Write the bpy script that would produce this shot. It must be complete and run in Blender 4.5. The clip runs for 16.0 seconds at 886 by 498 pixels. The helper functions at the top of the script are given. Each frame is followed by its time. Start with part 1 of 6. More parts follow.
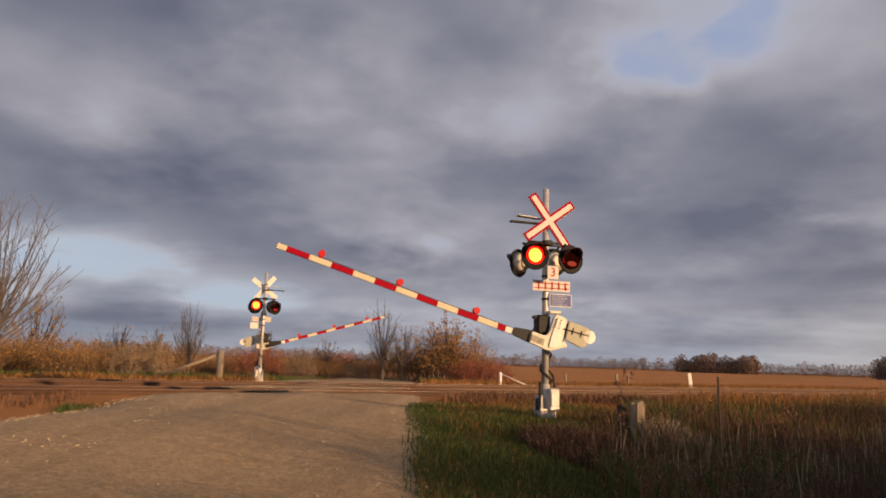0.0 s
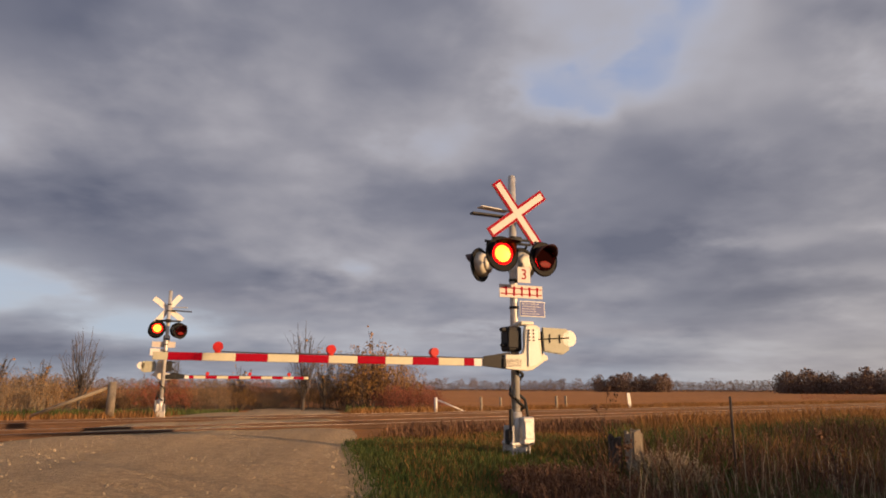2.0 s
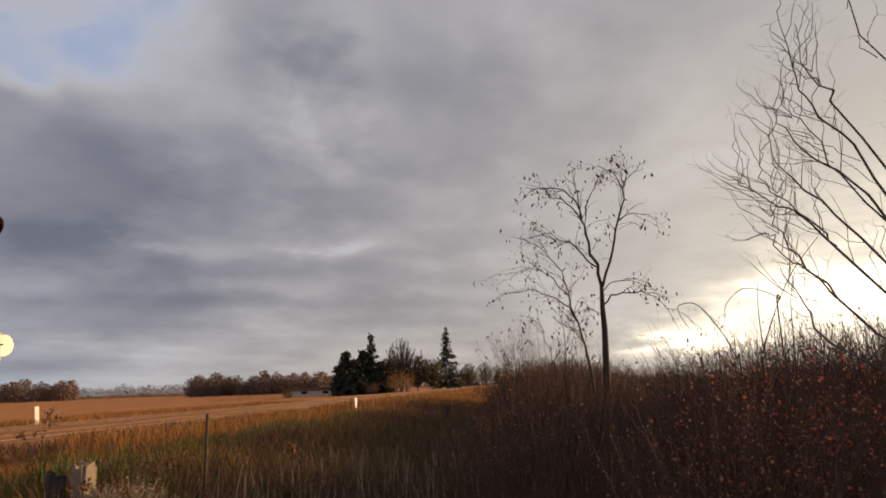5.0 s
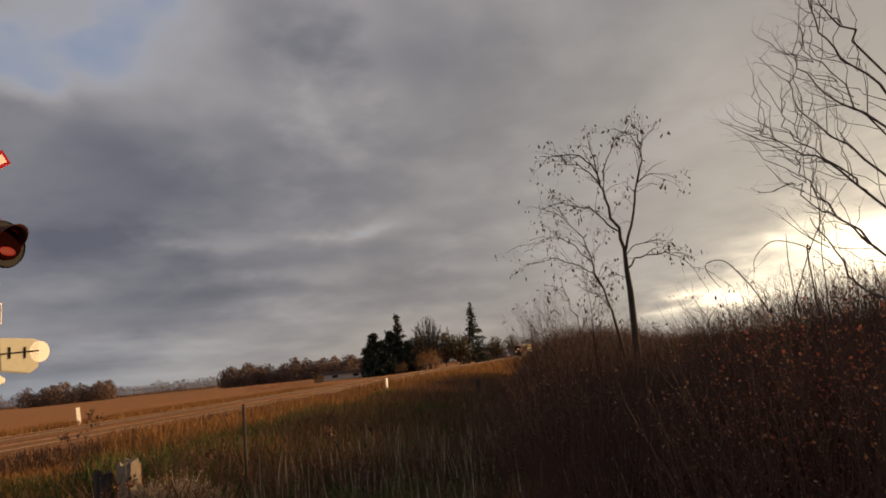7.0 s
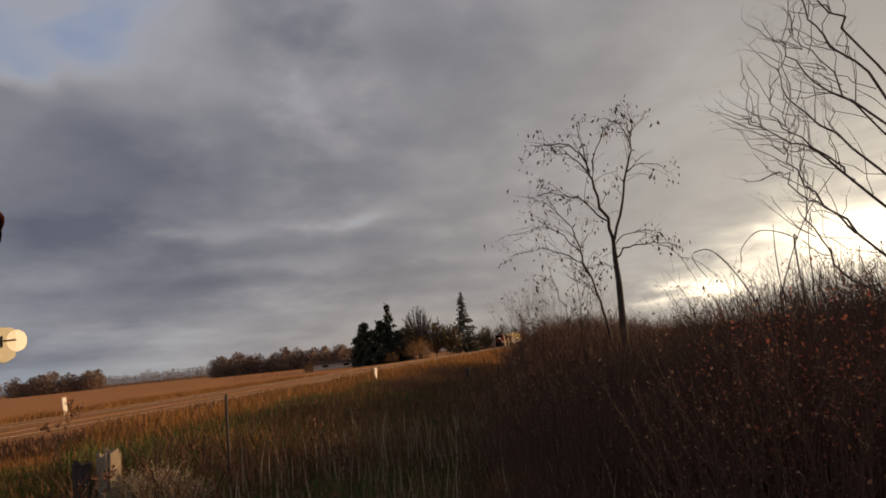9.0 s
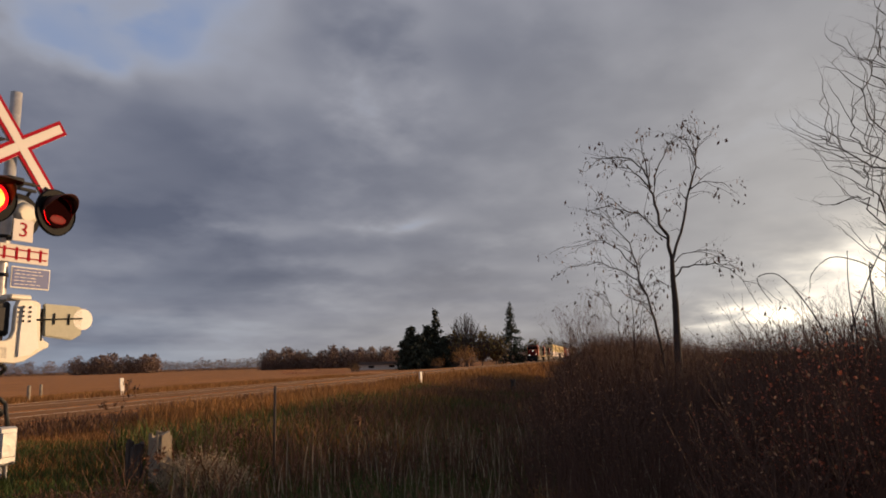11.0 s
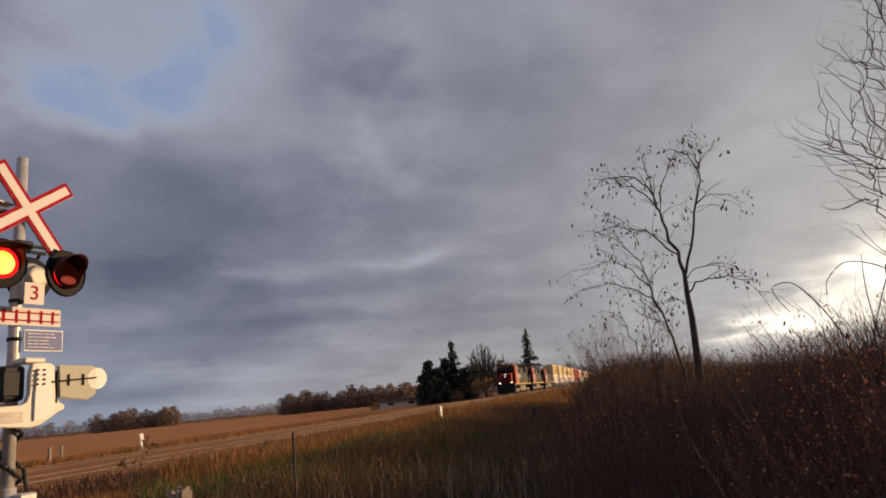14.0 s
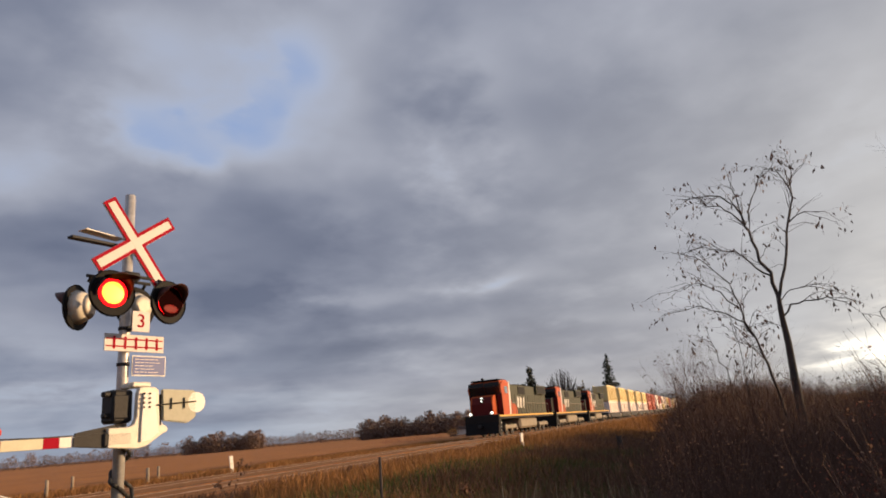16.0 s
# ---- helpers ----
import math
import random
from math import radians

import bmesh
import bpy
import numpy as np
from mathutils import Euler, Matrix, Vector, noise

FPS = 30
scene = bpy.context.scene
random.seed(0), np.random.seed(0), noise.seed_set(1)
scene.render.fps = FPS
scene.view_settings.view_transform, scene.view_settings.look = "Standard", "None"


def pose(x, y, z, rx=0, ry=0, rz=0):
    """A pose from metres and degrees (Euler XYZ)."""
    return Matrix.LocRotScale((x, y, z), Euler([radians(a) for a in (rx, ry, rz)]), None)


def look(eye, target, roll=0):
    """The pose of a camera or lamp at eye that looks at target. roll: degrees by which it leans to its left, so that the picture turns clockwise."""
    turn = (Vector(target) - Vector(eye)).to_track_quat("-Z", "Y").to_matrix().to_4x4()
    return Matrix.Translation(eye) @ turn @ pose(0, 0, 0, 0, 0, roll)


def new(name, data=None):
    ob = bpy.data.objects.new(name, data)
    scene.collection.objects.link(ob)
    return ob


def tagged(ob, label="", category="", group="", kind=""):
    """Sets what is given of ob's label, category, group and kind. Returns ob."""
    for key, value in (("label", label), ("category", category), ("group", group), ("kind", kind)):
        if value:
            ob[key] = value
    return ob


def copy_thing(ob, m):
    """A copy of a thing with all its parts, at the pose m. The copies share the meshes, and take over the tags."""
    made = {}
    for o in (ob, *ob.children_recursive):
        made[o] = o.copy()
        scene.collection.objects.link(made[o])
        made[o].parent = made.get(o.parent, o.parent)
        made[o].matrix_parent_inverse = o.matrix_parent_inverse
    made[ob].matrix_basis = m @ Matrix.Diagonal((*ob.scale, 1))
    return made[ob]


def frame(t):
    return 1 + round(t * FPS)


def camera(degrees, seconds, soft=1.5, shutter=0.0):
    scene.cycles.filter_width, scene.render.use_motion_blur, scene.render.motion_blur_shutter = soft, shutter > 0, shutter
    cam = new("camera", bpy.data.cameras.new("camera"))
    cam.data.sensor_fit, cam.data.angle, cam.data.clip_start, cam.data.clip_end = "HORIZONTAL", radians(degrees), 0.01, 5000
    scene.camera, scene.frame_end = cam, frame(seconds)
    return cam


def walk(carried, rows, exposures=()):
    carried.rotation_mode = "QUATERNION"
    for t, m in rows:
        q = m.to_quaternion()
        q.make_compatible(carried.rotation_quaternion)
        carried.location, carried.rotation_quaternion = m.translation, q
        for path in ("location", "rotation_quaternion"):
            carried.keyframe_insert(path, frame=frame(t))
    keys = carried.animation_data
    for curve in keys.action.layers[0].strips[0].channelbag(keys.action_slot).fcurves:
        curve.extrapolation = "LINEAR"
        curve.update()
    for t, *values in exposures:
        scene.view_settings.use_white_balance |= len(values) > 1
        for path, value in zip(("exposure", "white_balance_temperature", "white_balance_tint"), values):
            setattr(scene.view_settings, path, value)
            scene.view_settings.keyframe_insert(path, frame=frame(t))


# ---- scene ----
cam = camera(68.5, 16.0, soft=1.8)

PATH = [
    (0, (0.134, -0.287, 1.416), (0.047, 1.682, 1.758), 1.8),
    (0.5, (0.014, 0.318, 1.338), (-0.005, 2.291, 1.669), 2.3),
    (1, (-0.135, 0.891, 1.366), (-0.04, 2.85, 1.759), 0.4),
    (1.5, (-0.245, 1.526, 1.458), (-0.125, 3.483, 1.856), 0.1),
    (2, (-0.367, 2.124, 1.406), (-0.211, 4.073, 1.826), 0.2),
    (2.1, (-0.35, 2.258, 1.521), (-0.095, 4.199, 1.928), -1.1),
    (2.2, (-0.322, 2.399, 1.534), (0.155, 4.293, 1.963), -1.8),
    (2.3, (-0.288, 2.501, 1.545), (0.373, 4.339, 1.977), -2.8),
    (2.4, (-0.253, 2.635, 1.582), (0.697, 4.342, 2.01), -3.2),
    (2.5, (-0.256, 2.714, 1.543), (0.87, 4.308, 1.981), -3.4),
    (2.6, (-0.269, 2.866, 1.558), (1.029, 4.317, 2.014), -6.0),
    (2.7, (-0.283, 2.947, 1.56), (1.084, 4.332, 2.022), -7.5),
    (2.8, (-0.329, 3.009, 1.563), (1.114, 4.313, 2.031), -9.1),
    (3, (-0.389, 3.105, 1.562), (1.101, 4.356, 2.025), -7.3),
    (5.3, (-0.501, 3.575, 1.572), (1.059, 4.759, 1.978), -1.9),
    (5.5, (-0.502, 3.584, 1.583), (1.046, 4.785, 1.987), -2.9),
    (6, (-0.52, 3.572, 1.58), (0.995, 4.819, 1.968), -3.9),
    (6.5, (-0.54, 3.587, 1.579), (0.967, 4.854, 1.929), -2.7),
    (7, (-0.479, 3.602, 1.578), (1.053, 4.842, 1.918), -5.9),
    (7.5, (-0.415, 3.617, 1.585), (1.107, 4.878, 1.887), -6.3),
    (8, (-0.363, 3.616, 1.591), (1.179, 4.853, 1.896), -6.8),
    (8.2, (-0.364, 3.609, 1.581), (1.194, 4.83, 1.87), -5.8),
    (10.3, (-0.366, 3.633, 1.566), (1.138, 4.898, 1.935), -4.6),
    (10.5, (-0.367, 3.65, 1.571), (1.115, 4.944, 1.93), -3.0),
    (11, (-0.353, 3.669, 1.559), (1.093, 5.01, 1.899), -1.7),
    (11.5, (-0.351, 3.652, 1.561), (1.077, 5.012, 1.896), -3.0),
    (12, (-0.305, 3.7, 1.57), (1.132, 5.047, 1.915), -4.4),
    (12.5, (-0.321, 3.665, 1.568), (1.117, 5.002, 1.95), -5.5),
    (13, (-0.327, 3.675, 1.578), (1.085, 5.031, 1.988), -6.2),
    (13.5, (-0.335, 3.666, 1.57), (1.069, 5.029, 1.986), -5.5),
    (14, (-0.316, 3.664, 1.579), (1.098, 5.01, 2.016), -5.7),
    (14.5, (-0.32, 3.657, 1.564), (1.058, 5.038, 2.004), -4.1),
    (15, (-0.335, 3.669, 1.572), (1.025, 5.062, 2.033), -3.8),
    (15.5, (-0.353, 3.679, 1.579), (0.969, 5.1, 2.062), -4.3),
    (16, (-0.409, 3.681, 1.584), (0.826, 5.162, 2.116), -5.1),
]
EXPOSURES = [(0.0, 0.30, 7000, 12), (2.0, 0.32, 7100, 12), (2.6, 0.32, 7200, 12), (3.2, 0.36, 7300, 10), (5.3, 0.42, 7150, 9), (6.0, 0.42, 7150, 9), (6.4, 0.16, 7350, 9), (7.0, 0.0, 7450, 9), (8.2, 0.0, 7400, 9), (10.3, 0.0, 6600, 9), (12.5, 0.0, 6450, 10), (14.0, 0.04, 6400, 10), (14.5, 0.14, 6400, 10), (15.0, 0.32, 6400, 9), (16.0, 0.40, 6350, 8)]
walk(cam, [(t, look(eye, target, roll)) for t, eye, target, roll in PATH], EXPOSURES)

# ---- the crossing's plan: u runs along the tracks, n across them ----
C0 = Vector((-0.40, 3.68))
U, N = Vector((0.8660, 0.5)), Vector((-0.5, 0.8660))
TRACKS = (13.4, 17.6)
ROAD_DIR = Vector((-0.087, 0.996))
ROAD_MID = Vector((-3.35, 8.0))
ROAD_HALF = 3.3
RAIL_TOP = 0.60
TRAIN_S, TRAIN_V = 53.9, 26.75
SUN_AZ, SUN_EL = 119.0, 9.6


def rail_point(s, o):
    return C0 + U * s + N * o


def across(x, y):
    return (Vector((x, y)) - C0).dot(N)


def along(x, y):
    return (Vector((x, y)) - C0).dot(U)


def step(a, b, v):
    k = min(1.0, max(0.0, (v - a) / (b - a)))
    return k * k * (3 - 2 * k)


def road_side(x, y):
    """Signed distance from the road's middle line, to the right."""
    d = Vector((x, y)) - ROAD_MID
    return d.x * ROAD_DIR.y - d.y * ROAD_DIR.x


def height(x, y):
    o, r = across(x, y), road_side(x, y)
    z = 0.42 * step(-2.0, 7.5, o)
    z += 0.06 * step(9.5, 11.0, o) * (1 - step(20.0, 22.0, o))
    beyond = step(22.5, 40.0, o)
    z -= 0.55 * beyond
    off_road = step(ROAD_HALF + 0.3, ROAD_HALF + 3.0, abs(r))
    ditch = step(-6, 0, o) * (1 - step(2.5, 6.5, o))
    z -= 0.30 * ditch * off_road
    far = step(60, 300, math.hypot(x, y))
    z = z * (1 - far) + 0.1 * far
    bumps = noise.noise((x * 0.35, y * 0.35, 2.0)) * 0.06 + noise.noise((x * 1.3, y * 1.3, 5.0)) * 0.02
    bed = step(9.5, 11.0, o) * (1 - step(20.0, 22.0, o))
    return z + bumps * (0.25 + 0.75 * off_road) * (1 - 0.8 * bed)


# ---- world and sun ----
sun_dir = Vector((math.sin(radians(SUN_AZ)) * math.cos(radians(SUN_EL)), math.cos(radians(SUN_AZ)) * math.cos(radians(SUN_EL)), math.sin(radians(SUN_EL))))
world = bpy.data.worlds.new("sky")
scene.world = world
world.use_nodes = True


class Graph:
    """Small helper that adds and joins nodes of one tree."""

    def __init__(self, tree):
        self.tree = tree
        tree.nodes.clear()

    def node(self, kind, links=None, operation=None, use_clamp=False, blend=None):
        n = self.tree.nodes.new(kind)
        if operation:
            n.operation = operation
        if kind == "ShaderNodeMath":
            n.use_clamp = use_clamp
        if kind == "ShaderNodeMix":
            n.data_type, n.blend_type = "RGBA", blend or "MIX"
        for key, value in (links or {}).items():
            sock = n.inputs[key]
            if isinstance(value, bpy.types.NodeSocket):
                self.tree.links.new(value, sock)
            else:
                sock.default_value = value
        return n

    def math(self, op, a, b=0.0, clamp=False):
        return self.node("ShaderNodeMath", {0: a, 1: b}, operation=op, use_clamp=clamp).outputs[0]

    def ramp(self, fac, stops, mode="LINEAR"):
        r = self.node("ShaderNodeValToRGB", {0: fac})
        r.color_ramp.interpolation = mode
        el = r.color_ramp.elements
        while len(el) < len(stops):
            el.new(0.5)
        for e, (p, c) in zip(el, stops):
            e.position, e.color = p, (*c, 1) if len(c) == 3 else c
        return r.outputs[0]

    def mix(self, fac, a, b, blend="MIX"):
        m = self.node("ShaderNodeMix", blend=blend)
        for sock, value in zip((m.inputs[0], m.inputs[6], m.inputs[7]), (fac, a, b)):
            if isinstance(value, bpy.types.NodeSocket):
                self.tree.links.new(value, sock)
            else:
                sock.default_value = value if isinstance(value, float) else (*value, 1)
        return m.outputs[2]

    def noise(self, vec, scale, detail=4.0, rough=0.55, distortion=0.0):
        return self.node("ShaderNodeTexNoise", {"Vector": vec, "Scale": scale, "Detail": detail, "Roughness": rough, "Distortion": distortion}).outputs[0]


# soft lighter (+) and darker (-) regions of the cloud deck: azimuth, elevation, their half widths, amount
CLOUDS = (
    (23.0, 28.0, 4.5, 2.8, 0.15), (14.0, 25.5, 4.5, 2.6, 0.12), (18.0, 23.0, 2.8, 2.2, 0.12), (28.5, 32.5, 4.5, 3.0, 0.11), (13.0, 33.0, 7.0, 4.0, 0.09),
    (27.0, 18.0, 6.0, 4.2, -0.14), (35.0, 22.0, 6.0, 5.0, -0.06), (17.5, 11.5, 9.0, 2.4, -0.11), (7.0, 14.0, 6.0, 3.0, -0.04),
    (-33.0, 14.0, 9.0, 3.6, -0.10), (-13.5, 9.2, 8.0, 1.7, -0.13), (-8.0, 15.5, 8.0, 3.0, -0.05), (3.0, 22.0, 6.0, 3.0, 0.05), (-9.0, 27.0, 9.0, 3.0, 0.05), (-29.0, 25.0, 8.0, 4.0, -0.07),
    (-30.0, 7.4, 6.0, 1.5, 0.24), (-36.0, 5.6, 5.0, 1.6, 0.22), (-20.0, 5.2, 5.0, 1.2, 0.14), (-31.0, 1.8, 9.0, 1.0, -0.10),
    (13.0, 5.0, 6.0, 0.9, 0.11), (27.0, 4.2, 7.0, 0.9, 0.06), (-6.0, 3.6, 8.0, 1.0, 0.05),
    (32.0, 11.4, 5.0, 0.9, 0.07), (45.0, 12.3, 4.5, 0.9, 0.10), (50.5, 7.2, 4.0, 0.8, 0.10), (39.0, 8.6, 5.0, 0.7, 0.06), (60.0, 10.0, 6.0, 1.4, 0.05),
    (46.0, 28.0, 3.5, 5.0, 0.05), (55.0, 25.0, 6.0, 5.0, -0.05), (37.0, 26.0, 5.0, 6.0, -0.07), (78.0, 20.0, 7.0, 7.0, 0.06), (37.0, 15.5, 7.0, 3.0, -0.05), (52.0, 16.5, 8.0, 2.5, -0.05), (30.0, 7.0, 7.0, 1.6, -0.06), (20.0, 13.0, 8.0, 4.0, -0.03), (41.0, 21.0, 7.0, 5.0, -0.04), (63.0, 6.0, 9.0, 3.0, 0.08), (70.0, 13.0, 8.0, 4.0, 0.05), (66.0, 22.0, 6.0, 4.0, -0.03),
)


def build_sky():
    g = Graph(world.node_tree)
    way = g.node("ShaderNodeTexCoord").outputs["Generated"]
    sep = g.node("ShaderNodeSeparateXYZ", {0: way})
    up = g.math("MAXIMUM", sep.outputs[2], 0.0)
    # the deck is flat: its lumps crowd together towards the horizon
    spread = g.math("DIVIDE", 1.0, g.math("ADD", up, 0.24))
    deck = g.node("ShaderNodeCombineXYZ", {0: g.math("MULTIPLY", sep.outputs[0], spread), 1: g.math("MULTIPLY", sep.outputs[1], spread), 2: 1.7}).outputs[0]
    big = g.noise(deck, 0.9, 2.0, 0.5, 0.3)
    fine = g.noise(deck, 2.1, 3.0, 0.45, 0.2)
    puff = g.noise(deck, 5.0, 4.0, 0.50, 0.1)
    body = g.math("ADD", g.math("MULTIPLY", big, 0.34), g.math("ADD", g.math("MULTIPLY", fine, 0.44), g.math("MULTIPLY", puff, 0.22)))
    body = g.math("ADD", 0.115, g.math("MULTIPLY", body, 0.77))
    # directions in degrees, made ragged by the finer lumps
    az = g.math("MULTIPLY", g.math("ARCTAN2", sep.outputs[0], sep.outputs[1]), 57.2958)
    el = g.math("MULTIPLY", g.math("ARCSINE", sep.outputs[2]), 57.2958)
    az_w = g.math("ADD", az, g.math("MULTIPLY", g.math("SUBTRACT", puff, 0.5), 14.0))
    el_w = g.math("ADD", el, g.math("MULTIPLY", g.math("MULTIPLY", g.math("SUBTRACT", fine, 0.5), 26.0), g.math("ADD", up, 0.05)))
    sharp = g.node("ShaderNodeCombineXYZ", {0: az_w, 1: el_w, 2: 0.0}).outputs[0]
    plain = g.node("ShaderNodeCombineXYZ", {0: az, 1: el, 2: 0.0}).outputs[0]

    def spot(where, a, e, wa, we):
        d = g.node("ShaderNodeVectorMath", {0: where, 1: (1 / wa, 1 / we, 0), 2: (-a / wa, -e / we, 0)}, operation="MULTIPLY_ADD").outputs[0]
        d = g.node("ShaderNodeVectorMath", {0: d, 1: d}, operation="DOT_PRODUCT").outputs["Value"]
        return g.math("POWER", 0.3679, d)
    for a, e, wa, we, amount in CLOUDS:
        body = g.math("ADD", body, g.math("MULTIPLY", spot(sharp, a, e, wa, we), amount))
    cloud = g.ramp(body, [(0.34, (0.098, 0.113, 0.168)), (0.45, (0.168, 0.182, 0.240)), (0.54, (0.262, 0.272, 0.328)), (0.64, (0.40, 0.40, 0.435))])
    sky = g.node("ShaderNodeTexSky")
    sky.sky_type, sky.sun_disc = "NISHITA", False
    sky.sun_elevation, sky.sun_rotation = radians(SUN_EL), radians(SUN_AZ)
    sky.air_density, sky.dust_density, sky.ozone_density = 1.0, 1.5, 1.0
    blue = g.mix(0.6, g.node("ShaderNodeVectorMath", {0: sky.outputs[0], 1: (0.10, 0.10, 0.10)}, operation="MULTIPLY").outputs[0], (0.25, 0.36, 0.66))
    hole = g.ramp(body, [(0.53, (0, 0, 0)), (0.76, (0.95, 0.95, 0.95))], "EASE")
    colour = g.mix(hole, cloud, blue)
    # thin haze over the horizon, grey-blue away from the sun and cream towards it
    low = g.math("POWER", g.math("SUBTRACT", 1.0, up, True), 14.0)
    layers = g.noise(g.node("ShaderNodeCombineXYZ", {0: g.math("MULTIPLY", sep.outputs[0], 1.5), 1: g.math("MULTIPLY", sep.outputs[1], 1.5), 2: g.math("MULTIPLY", up, 14.0)}).outputs[0], 2.2, 5.0, 0.5)
    haze = g.ramp(layers, [(0.38, (0.185, 0.205, 0.262)), (0.60, (0.33, 0.385, 0.47))])
    warm_haze = g.ramp(layers, [(0.38, (0.30, 0.262, 0.242)), (0.60, (0.50, 0.435, 0.36))])
    haze = g.mix(g.ramp(g.math("DIVIDE", az, 100.0), [(0.18, (0, 0, 0)), (0.48, (1, 1, 1))]), haze, warm_haze)
    colour = g.mix(g.math("MULTIPLY", low, 0.62), colour, haze)
    clear = g.math("MULTIPLY", g.math("ADD", spot(sharp, -33.0, 7.0, 8.0, 1.9), spot(sharp, -20.0, 5.0, 5.0, 1.2)), 0.75, True)
    colour = g.mix(clear, colour, (0.36, 0.44, 0.55))
    # the sun behind the cloud's edge: a wide glow, and a bright strip over the horizon
    colour = g.mix(g.math("MULTIPLY", spot(plain, 102.0, 7.0, 42.0, 24.0), 0.90), colour, (0.56, 0.52, 0.47))
    strips = g.ramp(layers, [(0.34, (0.30, 0.30, 0.30)), (0.56, (1, 1, 1))])
    near = g.math("MULTIPLY", spot(sharp, 97.0, 7.0, 12.0, 6.0), strips)
    colour = g.mix(1.0, colour, g.mix(near, (0.0, 0.0, 0.0), (1.0, 0.88, 0.70)), "ADD")
    edge = g.math("ADD", spot(sharp, 74.0, 2.8, 4.5, 0.9), spot(sharp, 86.0, 5.0, 8.0, 1.9), True)
    colour = g.mix(1.0, colour, g.mix(edge, (0.0, 0.0, 0.0), (1.5, 1.34, 1.06)), "ADD")
    back = g.node("ShaderNodeBackground", {"Color": colour, "Strength": 1.0})
    g.node("ShaderNodeOutputWorld", {"Surface": back.outputs[0]})


build_sky()
sun = new("sun", bpy.data.lights.new("sun", "SUN"))
sun.data.energy, sun.data.angle, sun.data.color = 4.8, radians(0.6), (1.0, 0.63, 0.33)
sun.matrix_world = look((0, 0, 60), Vector((0, 0, 60)) - sun_dir)


# ---- materials ----
def paint(name, colour, rough=0.6, metal=0.0, vary=0.15, scale=6.0, bump=0.15, second=None, glow=0.0, island=0.0, per_object=0.0, grain=40.0, through_light=0.0, gloss=0.5):
    """A surface with variation at two scales and fine relief."""
    m = bpy.data.materials.new(name)
    m.use_nodes = True
    g = Graph(m.node_tree)
    pos = g.node("ShaderNodeTexCoord").outputs["Object"]
    coarse = g.noise(pos, scale, 5.0, 0.6)
    fine = g.noise(pos, grain, 3.0, 0.6)
    second = second or tuple(c * 0.55 for c in colour)
    fac = g.ramp(coarse, [(0.35, (1, 1, 1)), (0.68, (0, 0, 0))])
    base = g.mix(g.math("MULTIPLY", fac, min(1.0, vary * 2.5)), colour, second)
    shade = g.math("ADD", 1.0 - vary, g.math("MULTIPLY", fine, 2 * vary))
    base = g.mix(1.0, base, g.node("ShaderNodeCombineXYZ", {0: shade, 1: shade, 2: shade}).outputs[0], "MULTIPLY")
    if island:
        k = g.math("ADD", 1 - island, g.math("MULTIPLY", g.node("ShaderNodeNewGeometry").outputs["Random Per Island"], 2 * island))
        base = g.mix(1.0, base, g.node("ShaderNodeCombineXYZ", {0: k, 1: k, 2: k}).outputs[0], "MULTIPLY")
    if per_object:
        k = g.math("ADD", 1 - per_object, g.math("MULTIPLY", g.node("ShaderNodeObjectInfo").outputs["Random"], 2 * per_object))
        base = g.mix(1.0, base, g.node("ShaderNodeCombineXYZ", {0: k, 1: k, 2: k}).outputs[0], "MULTIPLY")
    b = g.node("ShaderNodeBsdfPrincipled", {"Base Color": base, "Metallic": metal, "Specular IOR Level": gloss})
    g.tree.links.new(g.math("ADD", rough - 0.08, g.math("MULTIPLY", coarse, 0.16), True), b.inputs["Roughness"])
    if bump:
        h = g.node("ShaderNodeBump", {"Strength": bump, "Distance": 0.02, "Height": g.math("ADD", coarse, g.math("MULTIPLY", fine, 0.5))})
        g.tree.links.new(h.outputs[0], b.inputs["Normal"])
    if glow:
        b.inputs["Emission Color"].default_value = (*colour, 1)
        b.inputs["Emission Strength"].default_value = glow
    out = b.outputs[0]
    if through_light:
        t = g.node("ShaderNodeBsdfTranslucent", {"Color": base})
        out = g.node("ShaderNodeMixShader", {0: through_light, 1: b.outputs[0], 2: t.outputs[0]}).outputs[0]
    g.node("ShaderNodeOutputMaterial", {"Surface": out})
    return m


